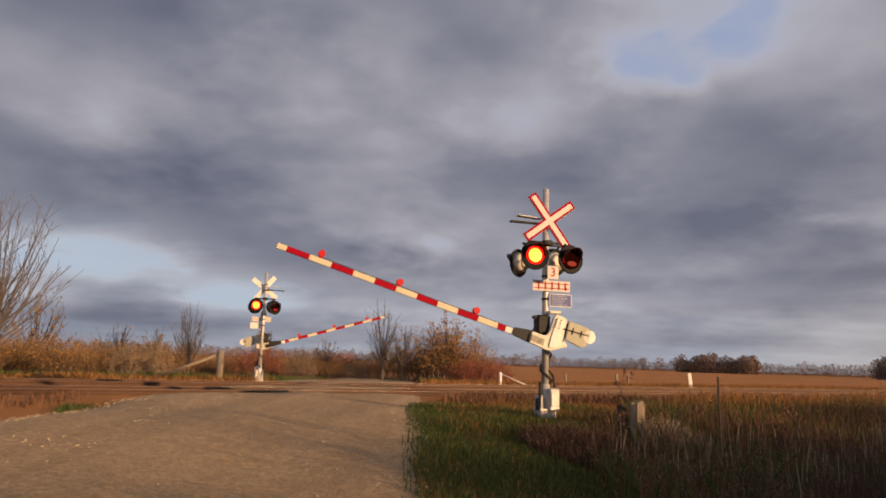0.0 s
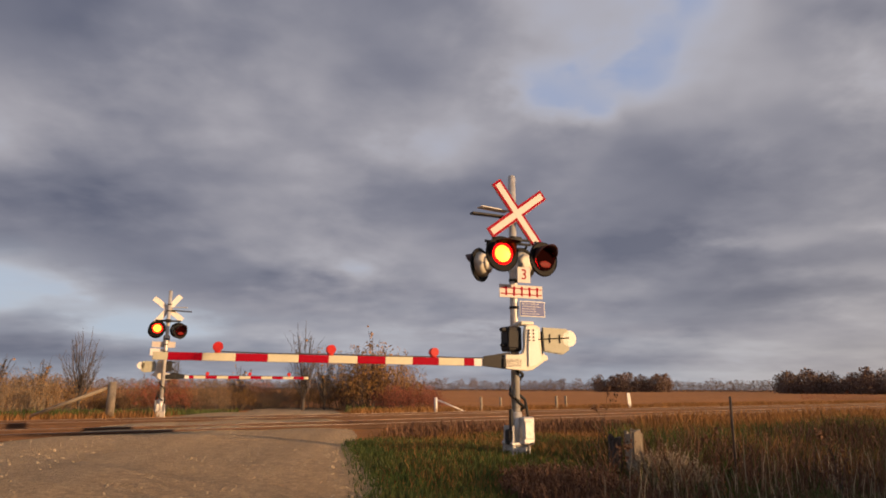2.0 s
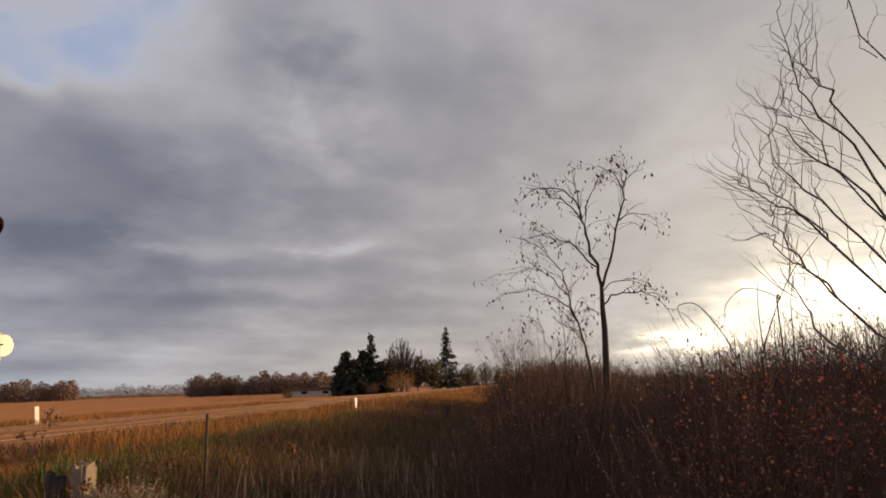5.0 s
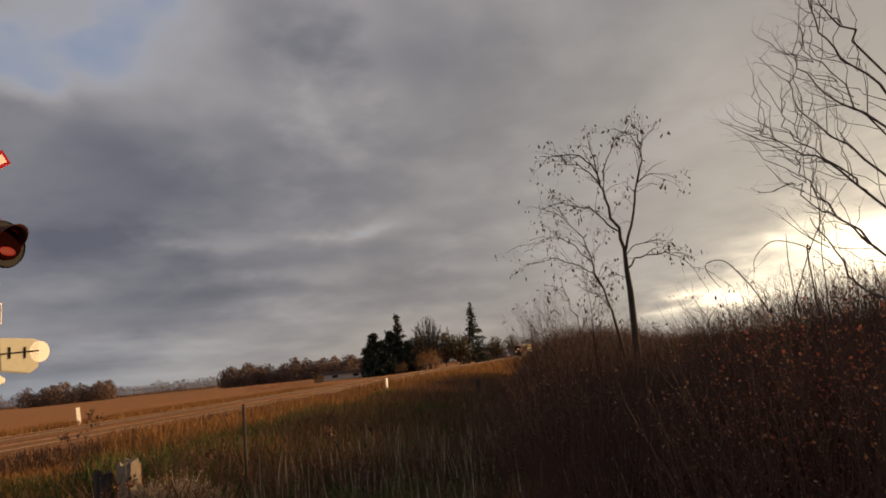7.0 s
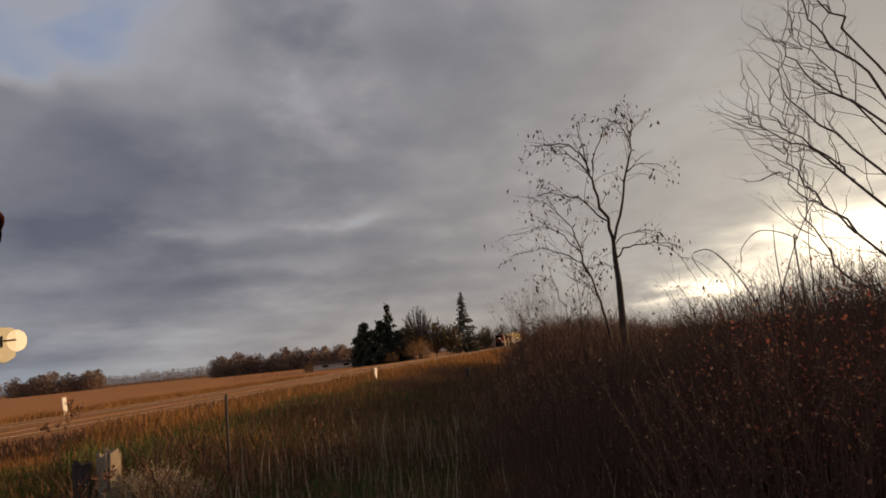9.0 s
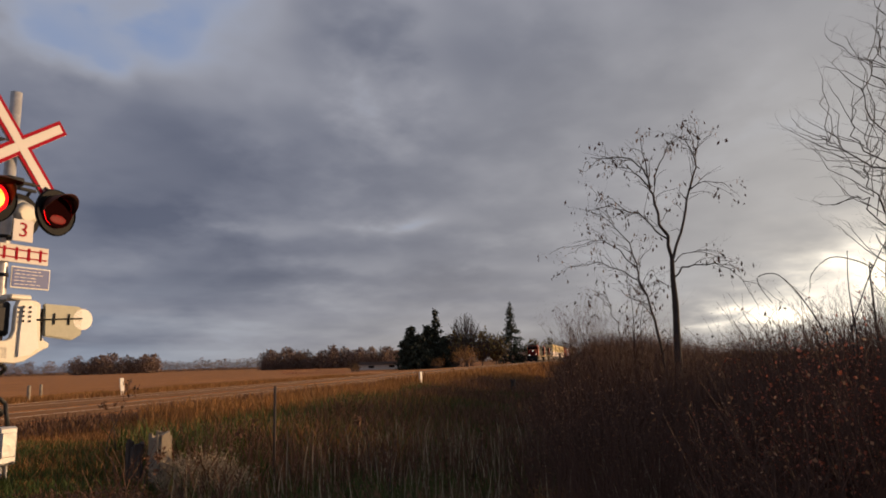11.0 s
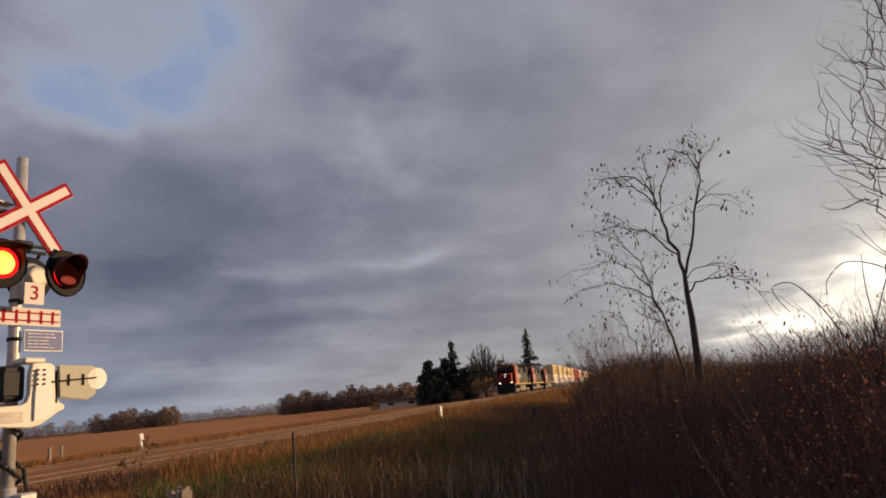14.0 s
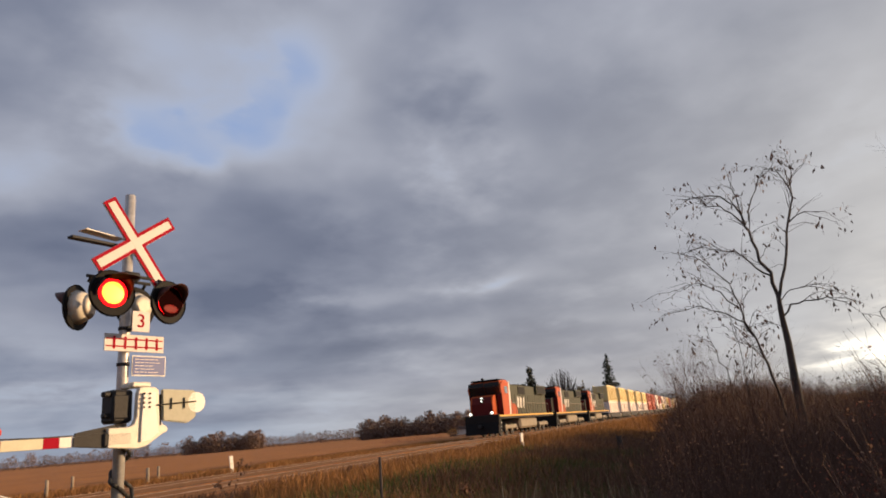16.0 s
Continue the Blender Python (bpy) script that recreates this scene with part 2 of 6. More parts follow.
M = {
    "galvanised": paint("galvanised_steel", (0.62, 0.61, 0.60), 0.42, 0.35, 0.22, 11),
    "cream": paint("cream_paint", (0.72, 0.68, 0.58), 0.45, 0, 0.10, 7),
    "white": paint("white_paint", (0.80, 0.78, 0.74), 0.5, 0, 0.07, 8),
    "board": paint("reflective_cream_board", (0.60, 0.56, 0.54), 0.5, 0, 0.05, 8, 0.05),
    "red": paint("red_sheeting", (0.34, 0.004, 0.020), 0.6, 0, 0.12, 8, 0.05, gloss=0.06),
    "yellow_white": paint("weathered_yellow_white", (0.60, 0.57, 0.42), 0.5, 0, 0.10, 6, 0.05),
    "black": paint("black_enamel", (0.014, 0.014, 0.015), 0.6, 0, 0.25, 10, 0.08, gloss=0.10),
    # satin black with red mixed in for the lamp's glow on the visor
    "visor_tinted": paint("glow_tinted_black_visor", (0.075, 0.034, 0.033), 0.4, 0, 0.2, 10, 0.03, gloss=0.25),
    "dark_steel": paint("dark_steel", (0.030, 0.030, 0.032), 0.6, 0.1, 0.25, 10, gloss=0.25),
    "rubber": paint("black_rubber", (0.02, 0.02, 0.02), 0.6, 0, 0.2, 14),
    "blue": paint("blue_sign", (0.009, 0.048, 0.26), 0.5, 0, 0.06, 9, 0.03),
    "lamp_on": paint("lit_red_lens", (0.90, 0.004, 0.006), 0.7, 0, 0.02, 5, 0, glow=2.6, gloss=0.02),
    "lamp_core": paint("lit_lamp_core", (1.0, 0.40, 0.045), 0.5, 0, 0.02, 5, 0, glow=2.2),
    # unlit lens, its near-black colour holding the visor's shade
    "lamp_off": paint("shaded_red_lens", (0.010, 0.0006, 0.0008), 0.8, 0, 0.2, 20, 0.05, gloss=0.02),
    # same lens in a brighter red, standing in for sun on it
    "sunlit_lens": paint("sunlit_red_lens", (0.20, 0.006, 0.005), 0.5, 0, 0.3, 20, 0.05, gloss=0.1),
    "arm_light": paint("red_arm_lens", (0.50, 0.018, 0.016), 0.3, 0, 0.1, 20, 0.05, glow=0.12),
    "mesh_weight": paint("weathered_translucent_panel", (0.42, 0.42, 0.33), 0.6, 0, 0.12, 9),
    "gravel": None, "soil": None,
    "rail": paint("rusty_rail_steel", (0.105, 0.055, 0.034), 0.85, 0, 0.25, 4),
    "rail_head": paint("worn_rail_head", (0.30, 0.27, 0.25), 0.45, 0.7, 0.2, 3, 0.03),
    "tie": paint("creosoted_tie", (0.075, 0.055, 0.042), 0.9, 0, 0.3, 5, 0.5, per_object=0.3),
    "ballast": paint("ballast_stone", (0.135, 0.078, 0.048), 0.95, 0, 0.3, 3, 0.8, island=0.35),
    "wood": paint("weathered_wood", (0.34, 0.28, 0.21), 0.9, 0, 0.3, 4, 0.6),
    "bark": paint("grey_bark", (0.115, 0.095, 0.085), 0.9, 0, 0.3, 6, 0.5),
    "dark_bark": paint("dark_bark", (0.075, 0.058, 0.050), 0.9, 0, 0.3, 6, 0.5),
    "brush_bark": paint("red_brown_brush", (0.125, 0.066, 0.046), 0.9, 0, 0.3, 6, 0.4),
    "pale_bark": paint("pale_bark", (0.26, 0.21, 0.16), 0.9, 0, 0.3, 6, 0.4),
    "dead_leaf": paint("dry_brown_leaf", (0.32, 0.170, 0.095), 0.8, 0, 0.2, 3, 0, island=0.3, through_light=0.25),
    "dark_leaf": paint("withered_dark_leaf", (0.10, 0.055, 0.040), 0.85, 0, 0.2, 3, 0, island=0.4, through_light=0.1),
    "tawny_leaf": paint("tawny_leaf", (0.37, 0.23, 0.115), 0.8, 0, 0.2, 3, 0, island=0.45, through_light=0.3),
    "red_leaf": paint("dark_red_leaf", (0.40, 0.115, 0.066), 0.75, 0, 0.2, 3, 0, island=0.4, through_light=0.25),
    "orange_leaf": paint("orange_leaf", (0.43, 0.235, 0.075), 0.75, 0, 0.2, 3, 0, island=0.45, through_light=0.25),
    "olive_leaf": paint("olive_leaf", (0.16, 0.13, 0.05), 0.8, 0, 0.2, 3, 0, island=0.45, through_light=0.25),
    "wood_far": paint("far_bare_wood", (0.185, 0.125, 0.098), 0.9, 0, 0.25, 0.05, 0, island=0.25),
    "needle": paint("dark_needle", (0.030, 0.042, 0.024), 0.8, 0, 0.3, 2, 0, island=0.5),
    "straw": paint("dry_straw", (0.31, 0.155, 0.048), 0.85, 0, 0.25, 0.35, 0, (0.175, 0.085, 0.034), island=0.45, through_light=0.3),
    "brown_weed": paint("brown_weed", (0.180, 0.096, 0.058), 0.9, 0, 0.25, 0.4, 0, island=0.5, through_light=0.2),
    "green_grass": paint("autumn_green_grass", (0.060, 0.095, 0.020), 0.8, 0, 0.2, 0.5, 0, (0.13, 0.12, 0.035), island=0.4, through_light=0.3),
    "reed": paint("pale_reed", (0.45, 0.36, 0.24), 0.8, 0, 0.2, 1.0, 0, island=0.35, through_light=0.25),
    # the red livery again, with the front's shade put into its colour
    "loco_red_shaded": paint("shaded_red_livery", (0.11, 0.012, 0.012), 0.5, 0, 0.10, 1.2, 0.03, gloss=0.15),
    "loco_red": paint("orange_red_livery", (0.45, 0.085, 0.022), 0.5, 0, 0.10, 1.2, 0.03, gloss=0.15),
    "loco_black": paint("black_livery", (0.014, 0.013, 0.013), 0.55, 0, 0.2, 1.2, 0.05, gloss=0.2),
    "loco_grey": paint("grey_green_livery", (0.062, 0.068, 0.046), 0.6, 0, 0.2, 1.2, 0.05, gloss=0.2),
    "livery_white": paint("livery_white", (0.72, 0.71, 0.68), 0.45, 0, 0.08, 2, 0.02),
    "yellow": paint("yellow_sill_stripe", (0.70, 0.42, 0.05), 0.5, 0, 0.1, 3, 0.03),
    "tank": paint("dusty_fuel_tank", (0.26, 0.23, 0.18), 0.7, 0, 0.2, 2, 0.1),
    "headlight": paint("burning_headlight", (1.0, 0.93, 0.78), 0.3, 0, 0.01, 5, 0, glow=2.6),
    "window": paint("dark_cab_glass", (0.015, 0.016, 0.018), 0.12, 0, 0.1, 3, 0),
    "box_cream": paint("cream_container", (0.80, 0.66, 0.31), 0.55, 0, 0.10, 0.8, 0.05, per_object=0.12),
    "box_white": paint("white_container", (0.84, 0.75, 0.69), 0.55, 0, 0.10, 0.8, 0.05, per_object=0.12),
    "box_red": paint("red_container", (0.50, 0.10, 0.05), 0.55, 0, 0.12, 0.8, 0.05, per_object=0.2),
    "house": paint("white_siding", (0.70, 0.68, 0.64), 0.7, 0, 0.08, 1, 0.05),
    "roof": paint("grey_shingles", (0.12, 0.11, 0.11), 0.85, 0, 0.2, 2, 0.2),
}


def ground_material():
    m = bpy.data.materials.new("autumn_ground")
    m.use_nodes = True
    g = Graph(m.node_tree)
    pos = g.node("ShaderNodeTexCoord").outputs["Object"]
    big = g.noise(pos, 0.10, 5.0, 0.6)
    mid = g.noise(pos, 1.2, 5.0, 0.6)
    fine = g.noise(pos, 22.0, 4.0, 0.65)
    field = g.mix(g.ramp(big, [(0.36, (0, 0, 0)), (0.64, (1, 1, 1))]), (0.43, 0.157, 0.024), (0.29, 0.100, 0.018))
    field = g.mix(g.math("MULTIPLY", mid, 0.5), field, (0.42, 0.175, 0.030))
    k = g.math("ADD", 0.62, g.math("MULTIPLY", fine, 0.76))
    field = g.mix(1.0, field, g.node("ShaderNodeCombineXYZ", {0: k, 1: k, 2: k}).outputs[0], "MULTIPLY")
    b = g.node("ShaderNodeBsdfPrincipled", {"Base Color": field, "Roughness": 0.95})
    h = g.node("ShaderNodeBump", {"Strength": 0.8, "Distance": 0.05, "Height": g.math("ADD", mid, fine)})
    g.tree.links.new(h.outputs[0], b.inputs["Normal"])
    g.node("ShaderNodeOutputMaterial", {"Surface": b.outputs[0]})
    return m


def gravel_material():
    m = bpy.data.materials.new("packed_gravel")
    m.use_nodes = True
    g = Graph(m.node_tree)
    pos = g.node("ShaderNodeTexCoord").outputs["Object"]
    big = g.noise(pos, 0.5, 5.0, 0.6)
    tracks = g.noise(g.node("ShaderNodeVectorMath", {0: pos, 1: (1.6, 0.10, 1.0)}, operation="MULTIPLY").outputs[0], 1.0, 4.0, 0.55)
    stone = g.node("ShaderNodeTexVoronoi", {"Vector": pos, "Scale": 46.0}).outputs["Color"]
    stone = g.node("ShaderNodeSeparateXYZ", {0: stone}).outputs[0]
    lump = g.node("ShaderNodeTexVoronoi", {"Vector": pos, "Scale": 15.0}).outputs["Color"]
    lump = g.node("ShaderNodeSeparateXYZ", {0: lump}).outputs[0]
    fine = g.noise(pos, 90.0, 3.0, 0.6)
    base = g.mix(g.ramp(tracks, [(0.38, (0, 0, 0)), (0.62, (1, 1, 1))]), (0.50, 0.345, 0.195), (0.37, 0.250, 0.138))
    base = g.mix(g.math("MULTIPLY", big, 0.6), base, (0.38, 0.28, 0.17))
    k = g.math("ADD", 0.50, g.math("ADD", g.math("MULTIPLY", g.math("ADD", stone, g.math("MULTIPLY", lump, 0.6)), 0.42), g.math("MULTIPLY", fine, 0.35)))
    base = g.mix(1.0, base, g.node("ShaderNodeCombineXYZ", {0: k, 1: k, 2: k}).outputs[0], "MULTIPLY")
    b = g.node("ShaderNodeBsdfPrincipled", {"Base Color": base, "Roughness": 0.92})
    h = g.node("ShaderNodeBump", {"Strength": 0.9, "Distance": 0.035, "Height": g.math("ADD", g.math("MULTIPLY", big, 1.5), g.math("ADD", g.math("ADD", stone, lump), fine))})
    g.tree.links.new(h.outputs[0], b.inputs["Normal"])
    g.node("ShaderNodeOutputMaterial", {"Surface": b.outputs[0]})
    return m


M["soil"], M["gravel"] = ground_material(), gravel_material()


# ---- mesh helpers ----
def link(name, verts, faces, material, parent=None, smooth=False):
    me = bpy.data.meshes.new(name)
    me.from_pydata(verts, [], faces)
    me.materials.append(material)
    if smooth:
        me.polygons.foreach_set("use_smooth", [True] * len(me.polygons))
    me.update()
    ob = new(name, me)
    ob.parent = parent
    return ob


def part(name, bm, material, parent, label="", smooth=False):
    me = bpy.data.meshes.new(name)
    bm.normal_update()
    bm.to_mesh(me)
    bm.free()
    me.materials.append(material)
    if smooth:
        for p in me.polygons:
            p.use_smooth = len(p.vertices) == 4
    ob = new(name, me)
    ob.parent = parent
    return tagged(ob, label)


def thing(name, label, category, m, group="", kind=""):
    ob = new(name)
    ob.empty_display_size = 0.3
    ob.matrix_basis = m
    return tagged(ob, label, category, group, kind)


def box(bm, size, at, bevel=0.01, m=None):
    made = bmesh.ops.create_cube(bm, size=1.0, matrix=Matrix.Translation(at) @ (m or Matrix()) @ Matrix.Diagonal((*size, 1)))
    if bevel:
        edges = list({e for v in made["verts"] for e in v.link_edges})
        bmesh.ops.bevel(bm, geom=edges, offset=min(bevel, min(size) * 0.4), segments=1, affect="EDGES")
    return bm


def rod(bm, a, b, r0, r1=None, seg=12, caps=True):
    a, b = Vector(a), Vector(b)
    m = Matrix.Translation((a + b) / 2) @ (b - a).to_track_quat("Z", "Y").to_matrix().to_4x4()
    bmesh.ops.create_cone(bm, cap_ends=caps, segments=seg, radius1=r0, radius2=r0 if r1 is None else r1, depth=(b - a).length, matrix=m)
    return bm


def B():
    return bmesh.new()


def prism(bm, outline, depth, m):
    """An outline in the xz plane given thickness along y, centred."""
    front = [bm.verts.new(m @ Vector((x, -depth / 2, z))) for x, z in outline]
    rear = [bm.verts.new(m @ Vector((x, depth / 2, z))) for x, z in outline]
    bm.faces.new(front), bm.faces.new(rear[::-1])
    for i in range(len(outline)):
        j = (i + 1) % len(outline)
        bm.faces.new((front[j], front[i], rear[i], rear[j]))
    bmesh.ops.recalc_face_normals(bm, faces=bm.faces[:])
    return bm


def bar_text(text, size, material, parent, m, name="lettering"):
    cu = bpy.data.curves.new(name, "FONT")
    cu.body, cu.size, cu.align_x, cu.align_y, cu.extrude = text, size, "CENTER", "CENTER", 0.002
    cu.materials.append(material)
    ob = new(name, cu)
    ob.parent = parent
    ob.matrix_basis = m
    return ob


# ---- ground, road, tracks ----
def spaced(lo, hi, fine_lo, fine_hi, d):
    vals, v, s = [], fine_lo, d
    while v < fine_hi:
        vals.append(v)
        v += d
    while v < hi:
        vals.append(v)
        s *= 1.18
        v += s
    vals.append(hi)
    v, s = fine_lo, d
    while v > lo:
        s *= 1.18
        v -= s
        vals.insert(0, max(v, lo))
    return vals


def build_ground():
    xs, ys = spaced(-4000, 4000, -22, 34, 0.6), spaced(-4000, 4000, -10, 44, 0.6)
    verts = [(x, y, height(x, y)) for y in ys for x in xs]
    w = len(xs)
    faces = [(j * w + i, j * w + i + 1, (j + 1) * w + i + 1, (j + 1) * w + i) for j in range(len(ys) - 1) for i in range(w - 1)]
    ob = link("ground", verts, faces, M["soil"], smooth=True)
    return tagged(ob, "rust-brown harvested field and rough verge soil", "ground", kind="structure")


def build_road():
    verts, faces, cols = [], [], 15
    right = Vector((ROAD_DIR.y, -ROAD_DIR.x))
    rows = [-14 + 0.4 * i for i in range(150)]
    for v in rows:
        for c in range(cols):
            k = -1 + 2 * c / (cols - 1)
            wobble = 0.35 * noise.noise((v * 0.35, k * 3, 9.0)) * abs(k) ** 3
            p = ROAD_MID + ROAD_DIR * v + right * (k * ROAD_HALF + wobble)
            rut = 0.018 * math.cos(k * 9.4)
            fine = 0.012 * noise.noise((p.x * 2.1, p.y * 2.1, 4.0))
            verts.append((p.x, p.y, height(p.x, p.y) + 0.075 - 0.115 * abs(k) ** 4 + rut * (1 - k * k) + fine))
    for j in range(len(rows) - 1):
        for c in range(cols - 1):
            a = j * cols + c
            faces.append((a, a + 1, a + 1 + cols, a + cols))
    ob = link("road", verts, faces, M["gravel"], smooth=True)
    tagged(ob, "packed tan gravel road with faint wheel tracks", "road", kind="structure")
    # loose stones
    rnd = random.Random(5)
    sv, sf = [], []
    for _ in range(4600):
        v, k = rnd.uniform(-3, 12), rnd.uniform(-1.02, 1.02)
        if rnd.random() < 0.5:
            k = math.copysign(0.72 + 0.3 * rnd.random(), k)
        p = ROAD_MID + ROAD_DIR * v + right * (k * ROAD_HALF)
        z = height(p.x, p.y) + 0.075 - 0.115 * abs(k) ** 4
        r = rnd.uniform(0.008, 0.019) * (1.9 if rnd.random() < 0.05 else 1)
        a = rnd.random() * 6.3
        base = len(sv)
        for i in range(5):
            q = a + i * 1.257 + rnd.uniform(-0.2, 0.2)
            rr = r * rnd.uniform(0.8, 1.2)
            sv.append((p.x + rr * math.cos(q), p.y + rr * math.sin(q), z))
        sv.append((p.x + r * 0.2, p.y, z + r * rnd.uniform(0.7, 1.1)))
        sf += [(base + i, base + (i + 1) % 5, base + 5) for i in range(5)]
    stones = link("loose_stones", sv, sf, paint("pale_stone", (0.40, 0.31, 0.21), 0.9, 0, 0.1, 5, 0.2, island=0.4))
    tagged(stones, "loose pale stones scattered over the gravel road", "stones", kind="stuff")
    return ob


def in_road(p, margin=0.5):
    return abs(road_side(p.x, p.y)) < ROAD_HALF + margin


def build_bed():
    o_list = [(TRACKS[0] - 3.0, 0.28), (TRACKS[0] - 1.9, 0.455), (TRACKS[0] + 1.7, 0.455), (TRACKS[1] - 1.7, 0.455), (TRACKS[1] + 1.9, 0.455), (TRACKS[1] + 3.2, 0.25)]
    ss = [-160 + 4 * i for i in range(300)]
    verts, faces = [], []
    for s in ss:
        for o, z in o_list:
            p = rail_point(s, o)
            verts.append((p.x, p.y, z + 0.02 * noise.noise((s * 0.7, o, 1.0))))
    w = len(o_list)
    for j in range(len(ss) - 1):
        for i in range(w - 1):
            a = j * w + i
            faces.append((a, a + 1, a + w + 1, a + w))
    tagged(link("ballast_bed", verts, faces, M["ballast"], smooth=True), "rust-stained crushed stone ballast under the rails", "ballast", kind="structure")
    rnd = random.Random(8)
    sv, sf = [], []
    for _ in range(9000):
        s, o = rnd.uniform(-24, 46), rnd.uniform(TRACKS[0] - 2.9, TRACKS[1] + 2.4)
        p = rail_point(s, o)
        if in_road(p, 0.6):
            continue
        z = 0.455 if o > TRACKS[0] - 1.9 else 0.455 - (TRACKS[0] - 1.9 - o) * 0.16
        r, a, base = rnd.uniform(0.025, 0.05), rnd.random() * 6.3, len(sv)
        for i in range(4):
            sv.append((p.x + r * math.cos(a + i * 1.57), p.y + r * math.sin(a + i * 1.57), z - 0.01))
        sv.append((p.x, p.y, z + r * 0.9))
        sf += [(base + i, base + (i + 1) % 4, base + 4) for i in range(4)]
    tagged(link("ballast_stones", sv, sf, M["ballast"]), "loose rust-brown ballast stones beside the ties", "stones", kind="stuff")


def build_track(i, o):
    t = thing("track", "straight steel railway track on dark timber ties", "railway track", Matrix(), "parallel tracks", "structure")
    yaw = math.atan2(U.y, U.x)
    for side in (-0.755, 0.755):
        bm = B()
        prof = [(-0.075, 0.45), (0.075, 0.45), (0.075, 0.475), (0.012, 0.49), (0.012, 0.55), (0.036, 0.56), (0.036, RAIL_TOP), (-0.036, RAIL_TOP), (-0.036, 0.56), (-0.012, 0.55), (-0.012, 0.49), (-0.075, 0.475)]
        ends = []
        for s in (-160.0, 1030.0):
            c = rail_point(s, o + side)
            ends.append([bm.verts.new((c.x + N.x * dx, c.y + N.y * dx, z)) for dx, z in prof])
        for k in range(len(prof)):
            j = (k + 1) % len(prof)
            bm.faces.new((ends[0][k], ends[0][j], ends[1][j], ends[1][k]))
        bmesh.ops.recalc_face_normals(bm, faces=bm.faces[:])
        steel = part("rail", bm, M["rail"], t, "rusty rail with a worn bright head")
        bm = B()
        corners = []
        for s in (-160.0, 1030.0):
            c = rail_point(s, o + side)
            corners.append([bm.verts.new((c.x + N.x * dx, c.y + N.y * dx, z)) for dx, z in ((-0.026, RAIL_TOP - 0.01), (-0.026, RAIL_TOP + 0.003), (0.026, RAIL_TOP + 0.003), (0.026, RAIL_TOP - 0.01))])
        for k in range(4):
            j = (k + 1) % 4
            bm.faces.new((corners[0][k], corners[0][j], corners[1][j], corners[1][k]))
        bmesh.ops.recalc_face_normals(bm, faces=bm.faces[:])
        part("running_surface", bm, M["rail_head"], steel)
    bm = box(B(), (0.22, 2.6, 0.17), (0, 0, 0), 0.015)
    me = bpy.data.meshes.new("tie")
    bm.to_mesh(me), bm.free()
    me.materials.append(M["tie"])
    rnd = random.Random(20 + i)
    for k in range(130):
        s = -24 + 0.54 * k
        p = rail_point(s, o)
        if in_road(p, 1.2):
            continue
        tie = new("tie", me)
        tie.parent = t
        tie.matrix_basis = pose(p.x, p.y, 0.385 + rnd.uniform(-0.012, 0.008), 0, 0, math.degrees(yaw) + rnd.uniform(-1.5, 1.5))


# ---- crossing signal ----
def lamp_unit(parent, at, yaw, back_colour):
    """A flasher: backing disc, visor, lens and an added shutter under the visor that imitates the lamp going out."""
    m = pose(*at, 0, 0, yaw)
    rot = m.to_3x3()

    def w(x, y, z):
        return m @ Vector((x, y, z))
    bm = B()
    rod(bm, w(0, 0.0, 0), w(0, 0.02, 0), 0.275, seg=32)
    bmesh.ops.create_cone(bm, cap_ends=False, segments=32, radius1=0.282, radius2=0.27, depth=0.03, matrix=m @ pose(0, 0.0, 0, 90))
    unit = part("flasher", bm, M["black"], parent, "black round flasher background", True)
    bm = rod(B(), w(0, 0.02, 0), w(0, 0.16, 0), 0.215, 0.15, 24)
    rod(bm, w(0, 0.16, 0), w(0, 0.20, 0), 0.15, 0.08, 24)
    part("housing", bm, back_colour, unit, "", True)
    bm = rod(B(), w(0, -0.012, 0), w(0, 0.0, 0), 0.172, 0.172, 28)
    part("lens", bm, M["lamp_on"], unit, "lit red lens")
    bm = B()
    bmesh.ops.create_uvsphere(bm, u_segments=20, v_segments=8, radius=0.135, matrix=m @ Matrix.Translation((0, -0.012, 0)) @ Matrix.Diagonal((1, 0.10, 1, 1)))
    part("lamp_glow", bm, M["lamp_core"], unit, "glowing lamp centre", True)
    bm = B()
    n = 24
    rings = []
    for k in range(n + 1):
        a = radians(-14 + 208 * k / n)
        reach = 0.23 * (0.14 + 0.86 * max(0.0, math.sin(a)) ** 0.8)
        row = []
        for r, y in ((0.205, 0.0), (0.205, -reach), (0.198, -reach), (0.198, 0.0)):
            row.append(bm.verts.new(w(r * math.cos(a), y, r * math.sin(a))))
        rings.append(row)
    for a, b in zip(rings, rings[1:]):
        for k in range(4):
            j = (k + 1) % 4
            bm.faces.new((a[k], a[j], b[j], b[k]))
    bmesh.ops.recalc_face_normals(bm, faces=bm.faces[:])
    part("visor", bm, M["visor_tinted"], unit, "", True)
    # the added shutter hinges at its upper edge and hides the ever-glowing lens
    bm = B()
    rod(bm, (0, -0.003, -0.165), (0, 0.003, -0.165), 0.19, seg=28)
    flap = part("flap", bm, M["lamp_off"], parent, "added cover that hides the glowing lens between flashes")
    # painted crescent where the sun would reach below the visor
    bm = B()
    bmesh.ops.create_uvsphere(bm, u_segments=20, v_segments=8, radius=0.115, matrix=pose(0, -0.003, -0.255) @ Matrix.Diagonal((1, 0.05, 0.48, 1)))
    part("lens_lower", bm, M["sunlit_lens"], flap, "lower lens part in brighter red for the sun on it", True)
    flap.matrix_basis = m @ Matrix.Translation((0, -0.032, 0.165))
    return flap


